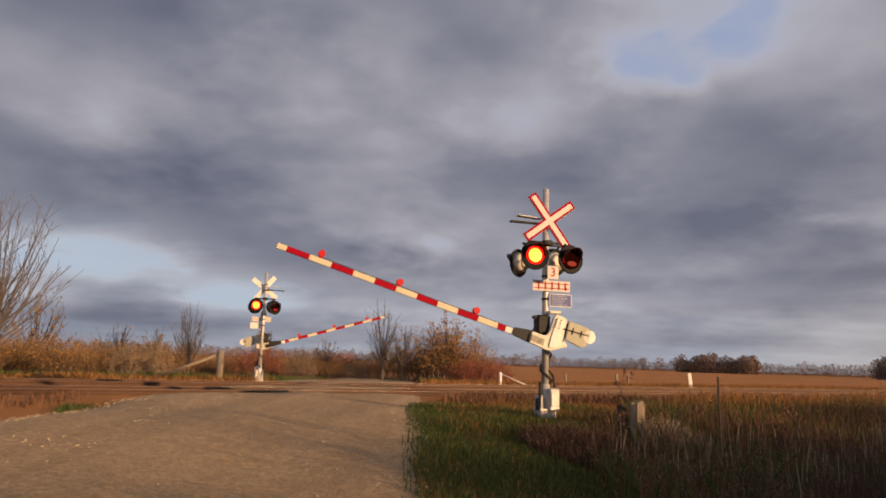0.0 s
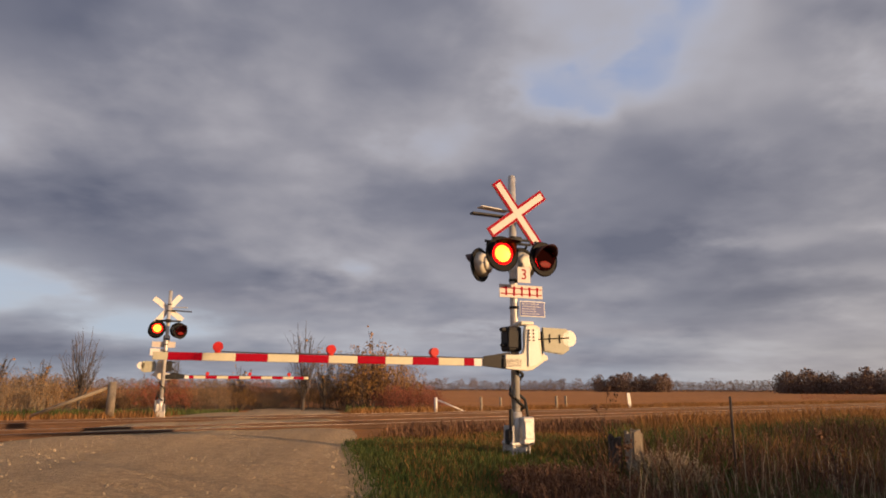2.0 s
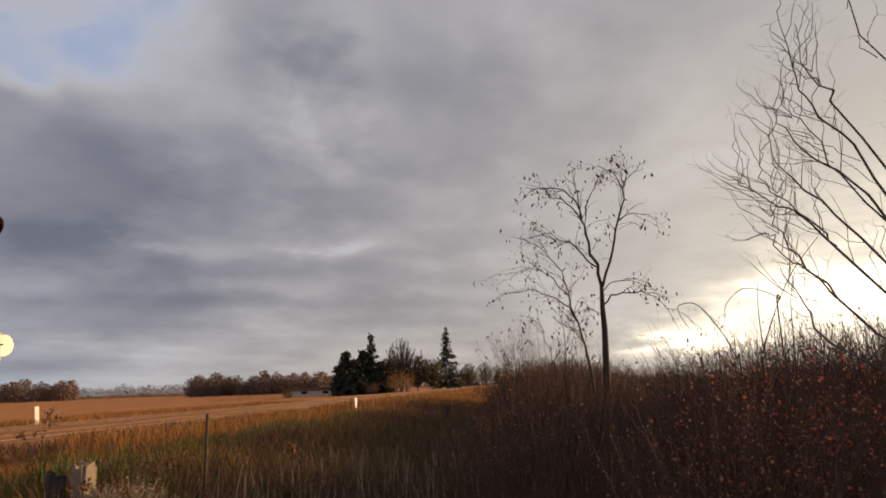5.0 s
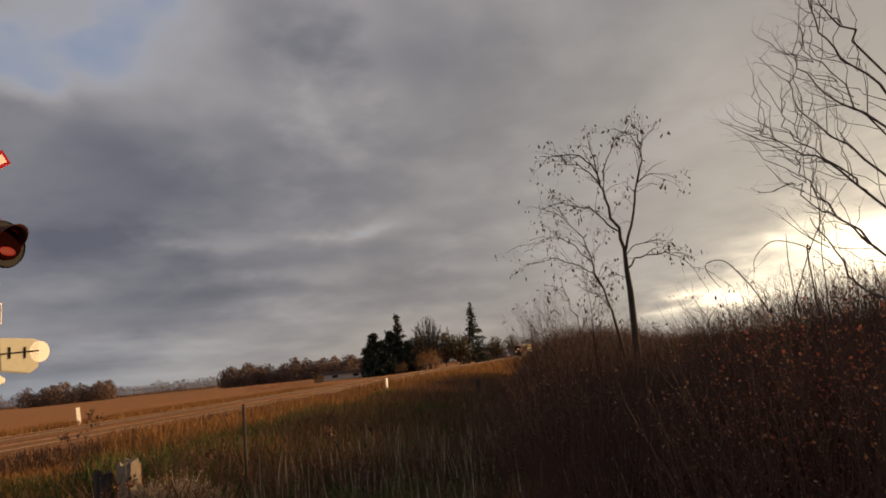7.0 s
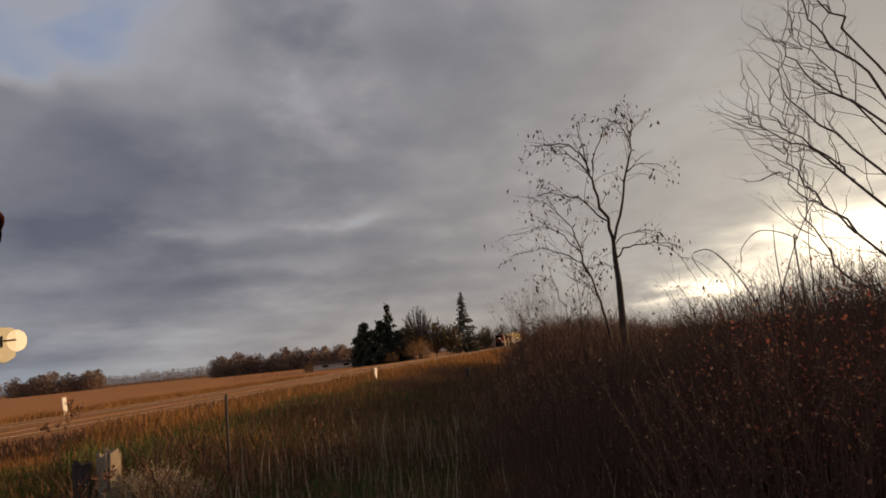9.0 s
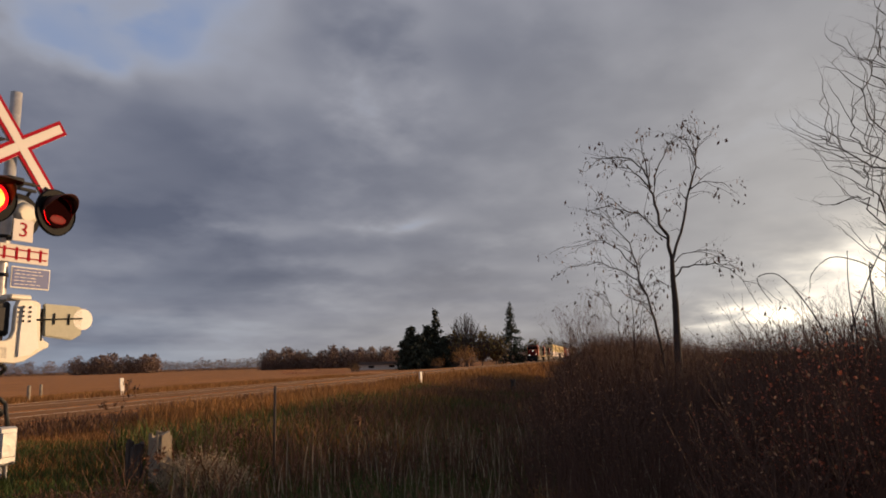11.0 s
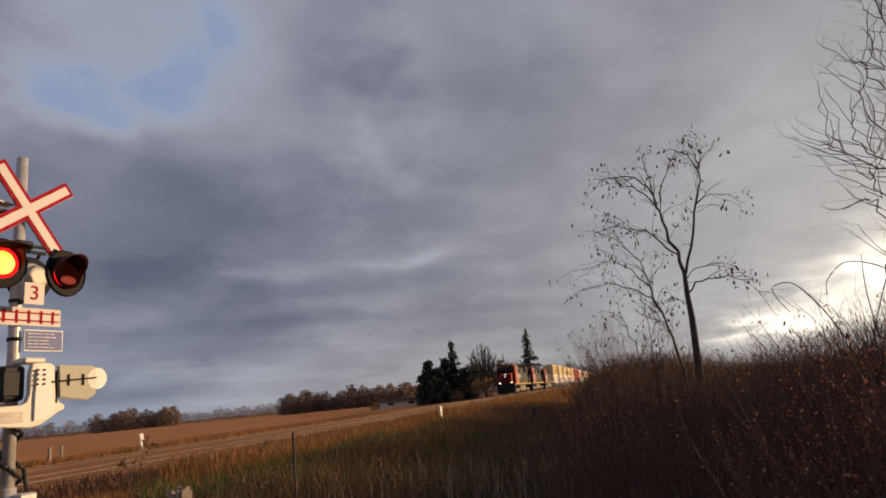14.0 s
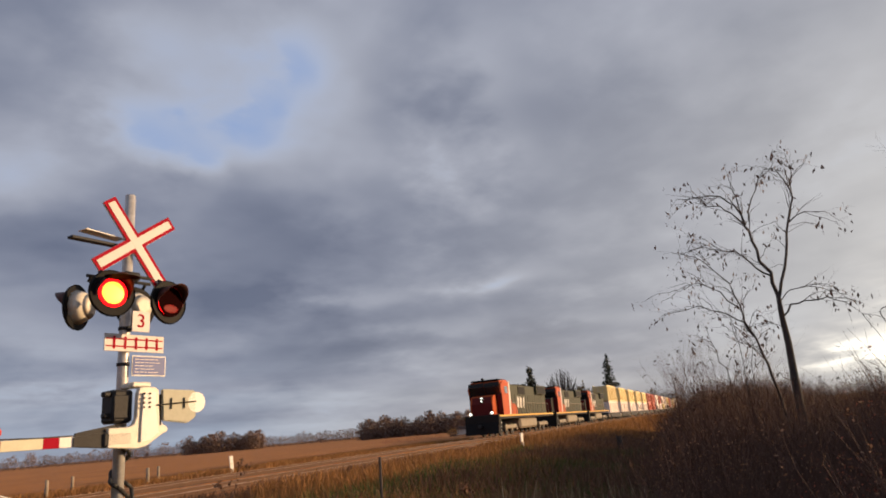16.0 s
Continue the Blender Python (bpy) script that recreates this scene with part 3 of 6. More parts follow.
def crossbuck(parent, at, yaw, tilt):
    base = pose(*at, 0, 0, yaw)
    for k, ang in enumerate((37 + tilt, -53 + tilt)):
        m = base @ pose(0, 0, 0, 0, -ang, 0)

        def slab(size, y):
            bm = box(B(), size, (0, y, 0), 0)
            bmesh.ops.transform(bm, matrix=m, verts=bm.verts[:])
            return bm
        arm = part("crossbuck_arm", slab((1.25, 0.012, 0.188), 0.013 * k), M["white"], parent, "red-edged crossbuck board with pale back")
        part("red_border", slab((1.246, 0.006, 0.184), -0.010 - 0.001 * k), M["red"], arm)
        part("face_panel", slab((1.166, 0.004, 0.102), -0.0155 - 0.0012 * k), M["board"], arm, "cream reflective face")


def build_signal(m, full=True):
    sig = thing("crossing_signal", "galvanised railway crossing signal mast with red flashers and gate", "crossing signal", m, "crossing signals")
    part("mast", rod(B(), (0, 0, 0.1), (0, 0, 4.40), 0.068, 0.062, 20), M["galvanised"], sig, "", True)
    part("base_plate", box(B(), (0.34, 0.34, 0.045), (0, 0, 0.14), 0.01), M["galvanised"], sig)
    part("footing", box(B(), (0.26, 0.26, 0.30), (0, 0, -0.03), 0.02), M["galvanised"], sig)
    for x in (-0.14, 0.14):
        for y in (-0.14, 0.14):
            part("anchor_bolt", rod(B(), (x, y, -0.2), (x, y, 0.19), 0.018, seg=8), M["galvanised"], sig)
    for k in range(4):
        a = radians(45 + 90 * k)
        part("gusset", box(B(), (0.16, 0.02, 0.24), (0.12 * math.cos(a), 0.12 * math.sin(a), 0.28), 0.004, pose(0, 0, 0, 0, 0, 45 + 90 * k)), M["galvanised"], sig)
    jb = part("junction_box", box(B(), (0.20, 0.18, 0.40), (0.10, -0.13, 0.33), 0.02), M["galvanised"], sig, "grey metal junction box")
    part("cover", box(B(), (0.15, 0.015, 0.26), (0.10, -0.228, 0.34), 0.006), M["galvanised"], jb)
    part("conduit", rod(rod(B(), (0.17, -0.08, 0.50), (0.13, -0.06, 0.78), 0.022, seg=8), (0.13, -0.06, 0.78), (0.05, -0.03, 0.86), 0.022, seg=8), M["rubber"], sig, "black conduit above the box", True)
    part("side_fitting", box(box(B(), (0.10, 0.12, 0.22), (-0.15, -0.05, 0.24), 0.02), (0.05, 0.06, 0.40), (-0.12, -0.06, 0.45), 0.01), M["dark_steel"], sig, "dark cable fitting")
    bm = rod(B(), (0, 0, 0.10), (0, 0, 0.60), 0.088, seg=16)
    part("sleeve", bm, M["galvanised"], sig, "", True)
    # cable wound round the mast
    bm = B()
    pts = [Vector((math.cos(a) * r, math.sin(a) * r, z)) for a, r, z in [(-2.2 + 0.42 * k, 0.075 + 0.05 * math.sin(k * 0.55) ** 2, 1.26 - 0.030 * k) for k in range(26)]]
    for a, b in zip(pts, pts[1:]):
        rod(bm, a, b, 0.024, seg=8)
    part("cable", bm, M["rubber"], sig, "black cable round the mast", True)
    # signs
    crossbuck(sig, (0.03, -0.105, 3.735), 0, 0)
    # plate set forward on an added bracket, clear of the flasher's shadow
    plate = part("number_plate", box(B(), (0.23, 0.012, 0.25), (0.0, -0.335, 2.685), 0.004), M["board"], sig, "cream plate with a red number")
    bar_text("3", 0.23, M["red"], plate, pose(0.0, -0.344, 2.685, 90), "number")
    part("added_bracket", box(B(), (0.04, 0.26, 0.04), (0.0, -0.20, 2.62), 0.004), M["dark_steel"], plate)
    rails = part("track_count_sign", box(B(), (0.78, 0.012, 0.21), (0.08, -0.10, 2.46), 0.006), M["board"], sig, "cream sign with red rails and ties")
    for z in (2.415, 2.505):
        part("rail_bar", box(B(), (0.74, 0.004, 0.016), (0.08, -0.1085, z), 0), M["red"], rails)
    for k in range(5):
        part("tie_bar", box(B(), (0.030, 0.004, 0.150), (-0.19 + 0.14 * k, -0.1085, 2.46), 0), M["red"], rails)
    blue = part("notice_plate", box(B(), (0.46, 0.012, 0.25), (0.275, -0.10, 2.19), 0.006), M["white"], sig, "blue notice plate with a white border")
    part("notice_field", box(B(), (0.43, 0.004, 0.22), (0.275, -0.1085, 2.19), 0), M["blue"], blue)
    rnd = random.Random(3)
    for k in range(5):
        x, row_end = 0.085, 0.42 - rnd.uniform(0, 0.1)
        while x < row_end:
            w = rnd.uniform(0.03, 0.07)
            part("text_bar", box(B(), (w, 0.003, 0.007), (x + w / 2, -0.112, 2.268 - 0.039 * k), 0), M["white"], blue)
            x += w + 0.016
    # second board seen nearly edge-on, on its bracket
    part("side_board", box(B(), (0.52, 0.16, 0.014), (-0.34, 0.02, 3.80), 0.003, pose(0, 0, 0, 0, 2, 6)), M["white"], sig, "white board seen edge-on")
    part("side_bracket", box(B(), (0.70, 0.10, 0.035), (-0.42, -0.03, 3.68), 0.006, pose(0, 0, 0, 0, -1.5, 6)), M["dark_steel"], sig, "dark bracket")
    for z in (3.90, 3.66, 2.65, 2.46, 2.21):
        bm = rod(B(), (0, 0, z - 0.02), (0, 0, z + 0.02), 0.075, seg=16)
        box(bm, (0.05, 0.05, 0.035), (0, -0.075, z), 0.004)
        part("clamp", bm, M["dark_steel"], sig, "", True)
    # flashers on their cross arm
    bm = rod(B(), (-0.42, -0.10, 3.30), (0.42, -0.10, 3.30), 0.022, seg=10)
    rod(bm, (-0.42, 0.16, 3.30), (0.42, 0.16, 3.30), 0.022, seg=10)
    for x in (-0.36, 0.36):
        rod(bm, (x, -0.10, 3.30), (x, -0.20, 3.24), 0.02, seg=8)
        rod(bm, (x, 0.16, 3.30), (x, 0.22, 3.24), 0.02, seg=8)
    box(bm, (0.20, 0.34, 0.10), (0, 0.03, 3.30), 0.015)
    part("light_bracket", bm, M["dark_steel"], sig, "", True)
    added_shutters = [lamp_unit(sig, (-0.36, -0.32, 3.00), -2, M["cream"]), lamp_unit(sig, (0.38, -0.32, 2.97), 9, M["cream"])]
    rear = [lamp_unit(sig, (0.33, 0.34, 3.00), 180, M["cream"]), lamp_unit(sig, (-0.43, 0.34, 2.93), 212, M["cream"])]
    # gate mechanism
    mech = part("mechanism_case", box(B(), (0.25, 0.26, 0.38), (-0.13, -0.13, 1.70), 0.03), M["dark_steel"], sig, "dark mechanism case")
    part("case_lid", box(B(), (0.18, 0.02, 0.26), (-0.17, -0.278, 1.69), 0.008), M["dark_steel"], mech)
    for z, w in ((1.84, 0.09), (1.60, 0.07)):
        part("case_knob", box(B(), (w, 0.08, 0.06), (-0.30, -0.18, z), 0.015), M["dark_steel"], mech)
    part("case_cap", box(box(B(), (0.24, 0.20, 0.06), (0.08, -0.18, 1.945), 0.015), (0.10, 0.16, 0.05), (-0.02, -0.16, 1.93), 0.012), M["cream"], mech, "cream cover over the case")
    # the arm, its supports and its counterweight turn about the shaft
    arm = new("gate_arm")
    bm = B()
    box(bm, (0.34, 0.14, 0.16), (-0.10, 0, 0.0), 0.02)
    prism(bm, [(-0.20, -0.09), (-0.20, 0.09), (-0.58, 0.05), (-0.58, -0.05)], 0.08, Matrix())
    prism(bm, [(-0.05, 0.06), (-0.12, 0.16), (-0.55, 0.09), (-0.55, 0.05)], 0.03, Matrix())
    part("arm_bracket", bm, M["dark_steel"], arm, "dark steel arm bracket")
    arm.parent = sig
    arm.matrix_basis = Matrix.Translation((0.0, -0.30, 1.72))
    lower = Matrix.Translation((-0.14, 0.0, -0.39))
    for ob in list(arm.children):
        ob.data.transform(lower)
    outline = [(-0.36, -0.48), (0.0, -0.51), (0.10, -0.49), (0.20, -0.43), (0.31, -0.36), (0.37, -0.34), (0.38, -0.29), (0.31, -0.25), (0.27, -0.16), (0.255, 0.0), (0.25, 0.15), (0.20, 0.185), (0.12, 0.19), (0.0, 0.18), (-0.025, 0.10), (-0.03, -0.16), (-0.06, -0.24), (-0.12, -0.265), (-0.36, -0.27)]
    bm = prism(B(), outline, 0.07, pose(0, -0.035, 0))
    bmesh.ops.bevel(bm, geom=bm.edges[:], offset=0.010, segments=1, affect="EDGES")
    part("support_arm", bm, M["cream"], arm, "cream cast counterweight support")
    part("support_arm", prism(B(), [(0.02, -0.44), (0.14, -0.42), (0.24, -0.34), (0.20, -0.10), (0.19, 0.12), (0.04, 0.12), (0.02, -0.20)], 0.03, pose(0, -0.082, 0)), M["white"], arm, "raised cream rib")
    for k in range(8):
        at = (0.035 + 0.075 * (k % 2), -0.096, -0.05 + 0.052 * (k // 2))
        part("bolt", rod(B(), at, (at[0], at[1] - 0.014, at[2]), 0.013, seg=8), M["dark_steel"], arm)
    panel = [(0.28, 0.16), (0.72, 0.15), (0.76, 0.12), (0.76, -0.18), (0.64, -0.25), (0.30, -0.21)]
    bm = prism(B(), panel, 0.05, pose(0, -0.06, 0))
    bmesh.ops.bevel(bm, geom=bm.edges[:], offset=0.012, segments=2, affect="EDGES")
    part("counterweight", bm, M["mesh_weight"], arm, "weathered grey-green counterweight panel")
    part("weight_bar", box(B(), (0.56, 0.014, 0.018), (0.47, -0.094, -0.01), 0.003, pose(0, 0, 0, 0, -4, 0)), M["black"], arm)
    for x in (0.40, 0.58):
        part("weight_bar", box(B(), (0.016, 0.014, 0.13), (x, -0.096, -0.01), 0.003), M["black"], arm)
    part("weight_bar", box(B(), (0.018, 0.04, 0.36), (0.275, -0.06, -0.08), 0.004), M["black"], arm)
    part("end_disc", rod(B(), (0.765, -0.085, 0.0), (0.765, -0.035, 0.0), 0.125, seg=28), M["white"], arm, "white end disc", True)
    length, start = 4.55, 0.50
    edges, k, x = [0.0, 0.22, 0.38], 0, 0.38
    while x < length - 0.01:
        x = min(length, x + 0.40)
        edges.append(x)
    for k, (a, b) in enumerate(zip(edges, edges[1:])):
        col = "white" if k == 0 else ("red" if k % 2 else "yellow_white")
        h = 0.108 - 0.012 * a / length
        seg_bm = box(B(), (b - a, 0.050, h), (-0.14 - start - (a + b) / 2, 0, -0.39), 0.004)
        part("arm_stripe", seg_bm, M[col], arm)
    for x in (1.35, 2.85, 4.30):
        bm = box(B(), (0.07, 0.06, 0.06), (-x, 0, 0.075), 0.008)
        rod(bm, (-x, -0.05, 0.13), (-x, 0.05, 0.13), 0.062, seg=14)
        bm.transform(lower)
        part("arm_light", bm, M["arm_light"], arm, "small red arm light", True)
    bm = B()
    for a, b in ((0.5, 1.35), (1.35, 2.85), (2.85, 4.3)):
        mid = (a + b) / 2
        rod(bm, (-a, 0.0, 0.065), (-mid, 0.0, 0.058), 0.008, seg=6)
        rod(bm, (-mid, 0.0, 0.058), (-b, 0.0, 0.068), 0.008, seg=6)
    bm.transform(lower)
    part("arm_cable", bm, M["rubber"], arm)
    return sig


# ---- train ----
def bogie(parent, x, axles, gauge=1.51):
    bm = box(box(B(), (0.35 + 1.75 * (axles - 1), 0.22, 0.34), (x, -1.18, 0.72), 0.04), (0.35 + 1.75 * (axles - 1), 0.22, 0.34), (x, 1.18, 0.72), 0.04)
    for k in range(axles):
        for y in (-1.24, 1.24):
            box(bm, (0.34, 0.20, 0.34), (x + 1.75 * (k - (axles - 1) / 2), y, 0.54), 0.05)
    box(bm, (0.5, 2.3, 0.2), (x, 0, 0.74), 0.02)
    b = part("bogie_frame", bm, M["tank"], parent)
    for k in range(axles):
        ax = x + 1.75 * (k - (axles - 1) / 2)
        bm = B()
        for y in (-gauge / 2, gauge / 2):
            rod(bm, (ax, y - 0.07, 0.5), (ax, y + 0.07, 0.5), 0.5, seg=20)
        rod(bm, (ax, -1.0, 0.5), (ax, 1.0, 0.5), 0.09, seg=10)
        part("wheelset", bm, M["dark_steel"], b, "", True)


def build_loco(label, hood_mat, second):
    """Nose at x = 0, tail towards +x, rail top at z = 0."""
    t = thing("locomotive", label, "locomotive", Matrix(), "locomotives")
    L = 22.0
    bm = box(B(), (L - 0.8, 3.05, 0.30), (L / 2, 0, 1.55), 0.03)
    part("underframe", bm, M["loco_black"], t)
    for y in (-1.545, 1.545):
        part("sill_stripe", box(B(), (L - 1.0, 0.02, 0.13), (L / 2, y, 1.66), 0), M["yellow"], t, "yellow sill stripe")
    bm = prism(B(), [(0.1, 0.25), (0.45, 1.45), (1.2, 1.45), (1.2, 0.35)], 2.9, Matrix())
    part("snow_plough", bm, M["black"], t, "black snow plough")
    part("pilot", box(B(), (0.35, 3.0, 0.9), (0.55, 0, 1.35), 0.03), M["loco_black"], t)
    part("coupler", box(B(), (0.7, 0.28, 0.26), (-0.05, 0, 0.9), 0.05), M["dark_steel"], t)
    # nose with sloped front
    nose = [(0.75, 1.70), (0.70, 2.70), (0.95, 3.35), (2.15, 3.50), (2.15, 1.70)]
    bm = prism(B(), nose, 1.95, Matrix())
    part("nose", bm, M["loco_red"] if not second else M["loco_black"], t, "sloped nose with orange-red sides")
    # the forward faces carry painted shade, the sides the plain livery
    part("nose_front", box(B(), (0.05, 1.80, 1.00), (0.705, 0, 2.22), 0.02, pose(0, 0, 0, 0, -2.5, 0)), M["loco_red_shaded"], t, "nose face in red darkened for shade")
    part("nose_slope", box(B(), (0.05, 1.70, 0.62), (0.80, 0, 3.00), 0.02, pose(0, 0, 0, 0, 21, 0)), M["loco_red_shaded"], t, "nose slope in red darkened for shade")
    cab = [(2.05, 1.70), (2.05, 3.45), (1.70, 4.15), (1.95, 4.55), (2.6, 4.72), (4.6, 4.72), (4.6, 1.70)]
    bm = prism(B(), cab, 3.0, Matrix())
    bmesh.ops.bevel(bm, geom=[e for e in bm.edges if min(v.co.z for v in e.verts) > 4.0], offset=0.16, segments=2, affect="EDGES")
    cab_ob = part("cab", bm, M["loco_red"], t, "orange-red wide cab")
    for y in (-0.72, 0.72):
        part("windscreen", box(B(), (0.05, 1.30, 0.74), (1.84, y, 3.84), 0.03, pose(0, 0, 0, 0, -26, 0)), M["window"], cab_ob)
        part("brow_panel", box(B(), (0.05, 1.40, 0.40), (1.81, y, 4.36), 0.02, pose(0, 0, 0, 0, 32, 0)), M["loco_black"], cab_ob)
        part("cab_front_panel", box(B(), (0.04, 0.52, 1.75), (2.03, y * 1.70, 2.6), 0.01), M["loco_red_shaded"], cab_ob, "cab front in red darkened for shade")
    for y in (-1.51, 1.51):
        part("side_window", box(B(), (0.95, 0.03, 0.62), (3.35, y, 3.85), 0.03), M["window"], cab_ob)
        part("cab_stripe", prism(B(), [(3.9, 1.75), (4.3, 1.75), (4.58, 3.2), (4.58, 4.6), (4.3, 4.6)], 0.02, Matrix.Translation((0, y, 0))), M["livery_white"], cab_ob, "white slanted stripe")
    part("window_pillar", box(B(), (0.05, 2.96, 0.12), (2.00, 0, 3.50), 0.01), M["loco_black"], cab_ob)
    part("window_pillar", box(B(), (0.06, 0.10, 0.72), (1.83, 0, 3.84), 0.01, pose(0, 0, 0, 0, -26, 0)), M["loco_black"], cab_ob)
    part("cab_roof", box(B(), (2.45, 2.5, 0.10), (3.3, 0, 4.75), 0.04), M["loco_black"], cab_ob)
    hood = [(4.6, 1.70), (4.6, 4.25), (4.75, 4.45), (20.4, 4.45), (20.7, 4.2), (20.7, 1.70)]
    bm = prism(B(), hood, 1.95, Matrix())
    hood_ob = part("long_hood", bm, M[hood_mat], t, "grey-green engine hood")
    for k in range(15):
        x = 5.4 + 0.98 * k
        for y in (-0.985, 0.985):
            part("hood_door", box(B(), (0.90, 0.03, 1.75), (x, y, 2.72), 0.012), M[hood_mat], hood_ob)
    for x, w in ((10.6, 2.6), (17.6, 3.4)):
        for y in (-0.995, 0.995):
            part("air_intake", box(B(), (w, 0.06, 0.72), (x, y, 3.98), 0.02), M["black"], hood_ob, "black louvred air intake")
    for y in (-1.005, 1.005):
        for x, w in ((8.9, 0.55), (9.9, 0.55), (11.0, 0.40)):
            part("white_shape", box(B(), (w, 0.02, 1.0), (x, y * 1.003, 2.85), 0.0, pose(0, 0, 0, 0, 18, 0)), M["livery_white"], hood_ob, "white painted shape")
    part("radiator_flare", prism(B(), [(16.0, 3.7), (16.0, 4.62), (20.2, 4.62), (20.2, 3.7)], 2.5, Matrix()), M[hood_mat], t)
    for y in (-1.26, 1.26):
        part("radiator_grille", box(B(), (3.8, 0.05, 0.74), (18.1, y, 4.14), 0.02), M["black"], t, "black radiator grille")
    part("equipment_box", prism(B(), [(4.6, 1.70), (7.4, 1.70), (7.2, 2.55), (5.7, 2.75), (5.4, 3.0), (4.6, 3.05)], 2.6, Matrix()), M["loco_red"], t, "orange-red low cabinet behind the cab")
    part("hood_front", prism(B(), [(4.6, 3.05), (5.9, 3.05), (5.9, 4.40), (4.6, 4.50)], 2.3, Matrix()), M["loco_black"], t, "black hood section behind the cab")
    part("exhaust", box(B(), (0.9, 0.7, 0.25), (11.5, 0, 4.56), 0.03), M["black"], t)
    for x in (13.6, 15.0):
        part("roof_fan", rod(B(), (x, 0, 4.44), (x, 0, 4.60), 0.62, seg=20), M["loco_black"], t, "", True)
    part("horn", rod(rod(B(), (2.9, 0.3, 4.9), (2.4, 0.3, 4.9), 0.05, 0.11, 10), (2.9, 0.3, 4.75), (2.9, 0.3, 4.9), 0.03, seg=8), M["dark_steel"], t)
    part("fuel_tank", box(B(), (6.6, 2.7, 0.95), (11.0, 0, 0.92), 0.18), M["tank"], t, "dusty rounded fuel tank")
    bogie(t, 4.7, 3)
    bogie(t, 17.3, 3)
    for y in (-1.48, 1.48):
        bm = B()
        for k in range(12):
            x = 4.9 + 1.33 * k
            rod(bm, (x, y, 1.7), (x, y, 2.75), 0.022, seg=6)
        rod(bm, (4.9, y, 2.75), (19.6, y, 2.75), 0.022, seg=6)
        part("handrail", bm, M["tank"], t, "thin steel handrail")
        bm = B()
        for k in range(4):
            box(bm, (0.30, 0.5, 0.04), (0.95 + 0.12 * k, y * 0.82, 0.5 + 0.3 * k), 0.006)
        part("step_well", bm, M["livery_white"], t)
    part("roof_cap", box(B(), (15.6, 1.7, 0.05), (12.6, 0, 4.475), 0.01), M["loco_black"], t)
    glow = M["headlight"] if not second else M["dark_steel"]
    bm = B()
    for y in (-0.13, 0.13):
        rod(bm, (0.755 + 0.38 * y, 0, 3.05 + y), (0.765 + 0.38 * y, 0, 3.05 + y), 0.10, seg=16)
    part("headlight", bm, glow, t, "burning twin headlight")
    part("headlight_housing", box(B(), (0.20, 0.30, 0.56), (0.86, 0, 3.05), 0.03, pose(0, 0, 0, 0, 21, 0)), M["loco_black"], t, "black headlight housing")
    for y in (-0.95, 0.95):
        part("ditch_light", rod(B(), (0.40, y, 1.95), (0.41, y, 1.95), 0.11, seg=16), glow, t, "burning ditch light")
        part("ditch_light_can", rod(B(), (0.412, y, 1.95), (0.60, y, 1.95), 0.125, 0.10, 16), M["loco_black"], t, "", True)
    return t


def build_well_car():
    t = thing("well_car", "dark double-stack container well car", "freight car", Matrix(), "container cars")
    L = 17.5
    for y in (-1.38, 1.38):
        part("side_sill", box(B(), (L - 3.6, 0.14, 0.85), (L / 2, y, 0.85), 0.04), M["dark_steel"], t)
    part("well_floor", box(B(), (L - 3.8, 2.6, 0.10), (L / 2, 0, 0.42), 0.01), M["dark_steel"], t)
    for x in (1.0, L - 1.0):
        part("end_platform", box(B(), (2.0, 2.5, 0.22), (x, 0, 1.15), 0.03), M["dark_steel"], t)
        bogie(t, x, 2)
    return t


def build_container(mat, label):
    t = thing("container", label, "container", Matrix(), "stacked containers")
    bm = box(B(), (13.0, 2.50, 2.75), (0, 0, 1.375), 0.02)
    for k in range(44):
        for y in (-1.262, 1.262):
            box(bm, (0.14, 0.03, 2.35), (-6.3 + 12.6 * k / 43, y, 1.38), 0)
    part("shell", bm, M[mat], t, "corrugated shell")
    bm = B()
    for x in (-6.45, 6.45):
        for y in (-1.24, 1.24):
            box(bm, (0.16, 0.16, 2.88), (x, y, 1.44), 0.01)
    for y in (-1.25, 1.25):
        box(bm, (13.0, 0.10, 0.14), (0, y, 2.80), 0.01)
        box(bm, (13.0, 0.10, 0.16), (0, y, 0.08), 0.01)
    part("corner_frame", bm, M[mat], t)
    bm = B()
    for y in (-0.45, -0.2, 0.2, 0.45):
        rod(bm, (-6.53, y, 0.1), (-6.53, y, 2.7), 0.02, seg=6)
    part("door_bars", bm, M["galvanised"], t)
    return t


TRAIN = []  # each entry: the object, its distance behind the headlight, its height


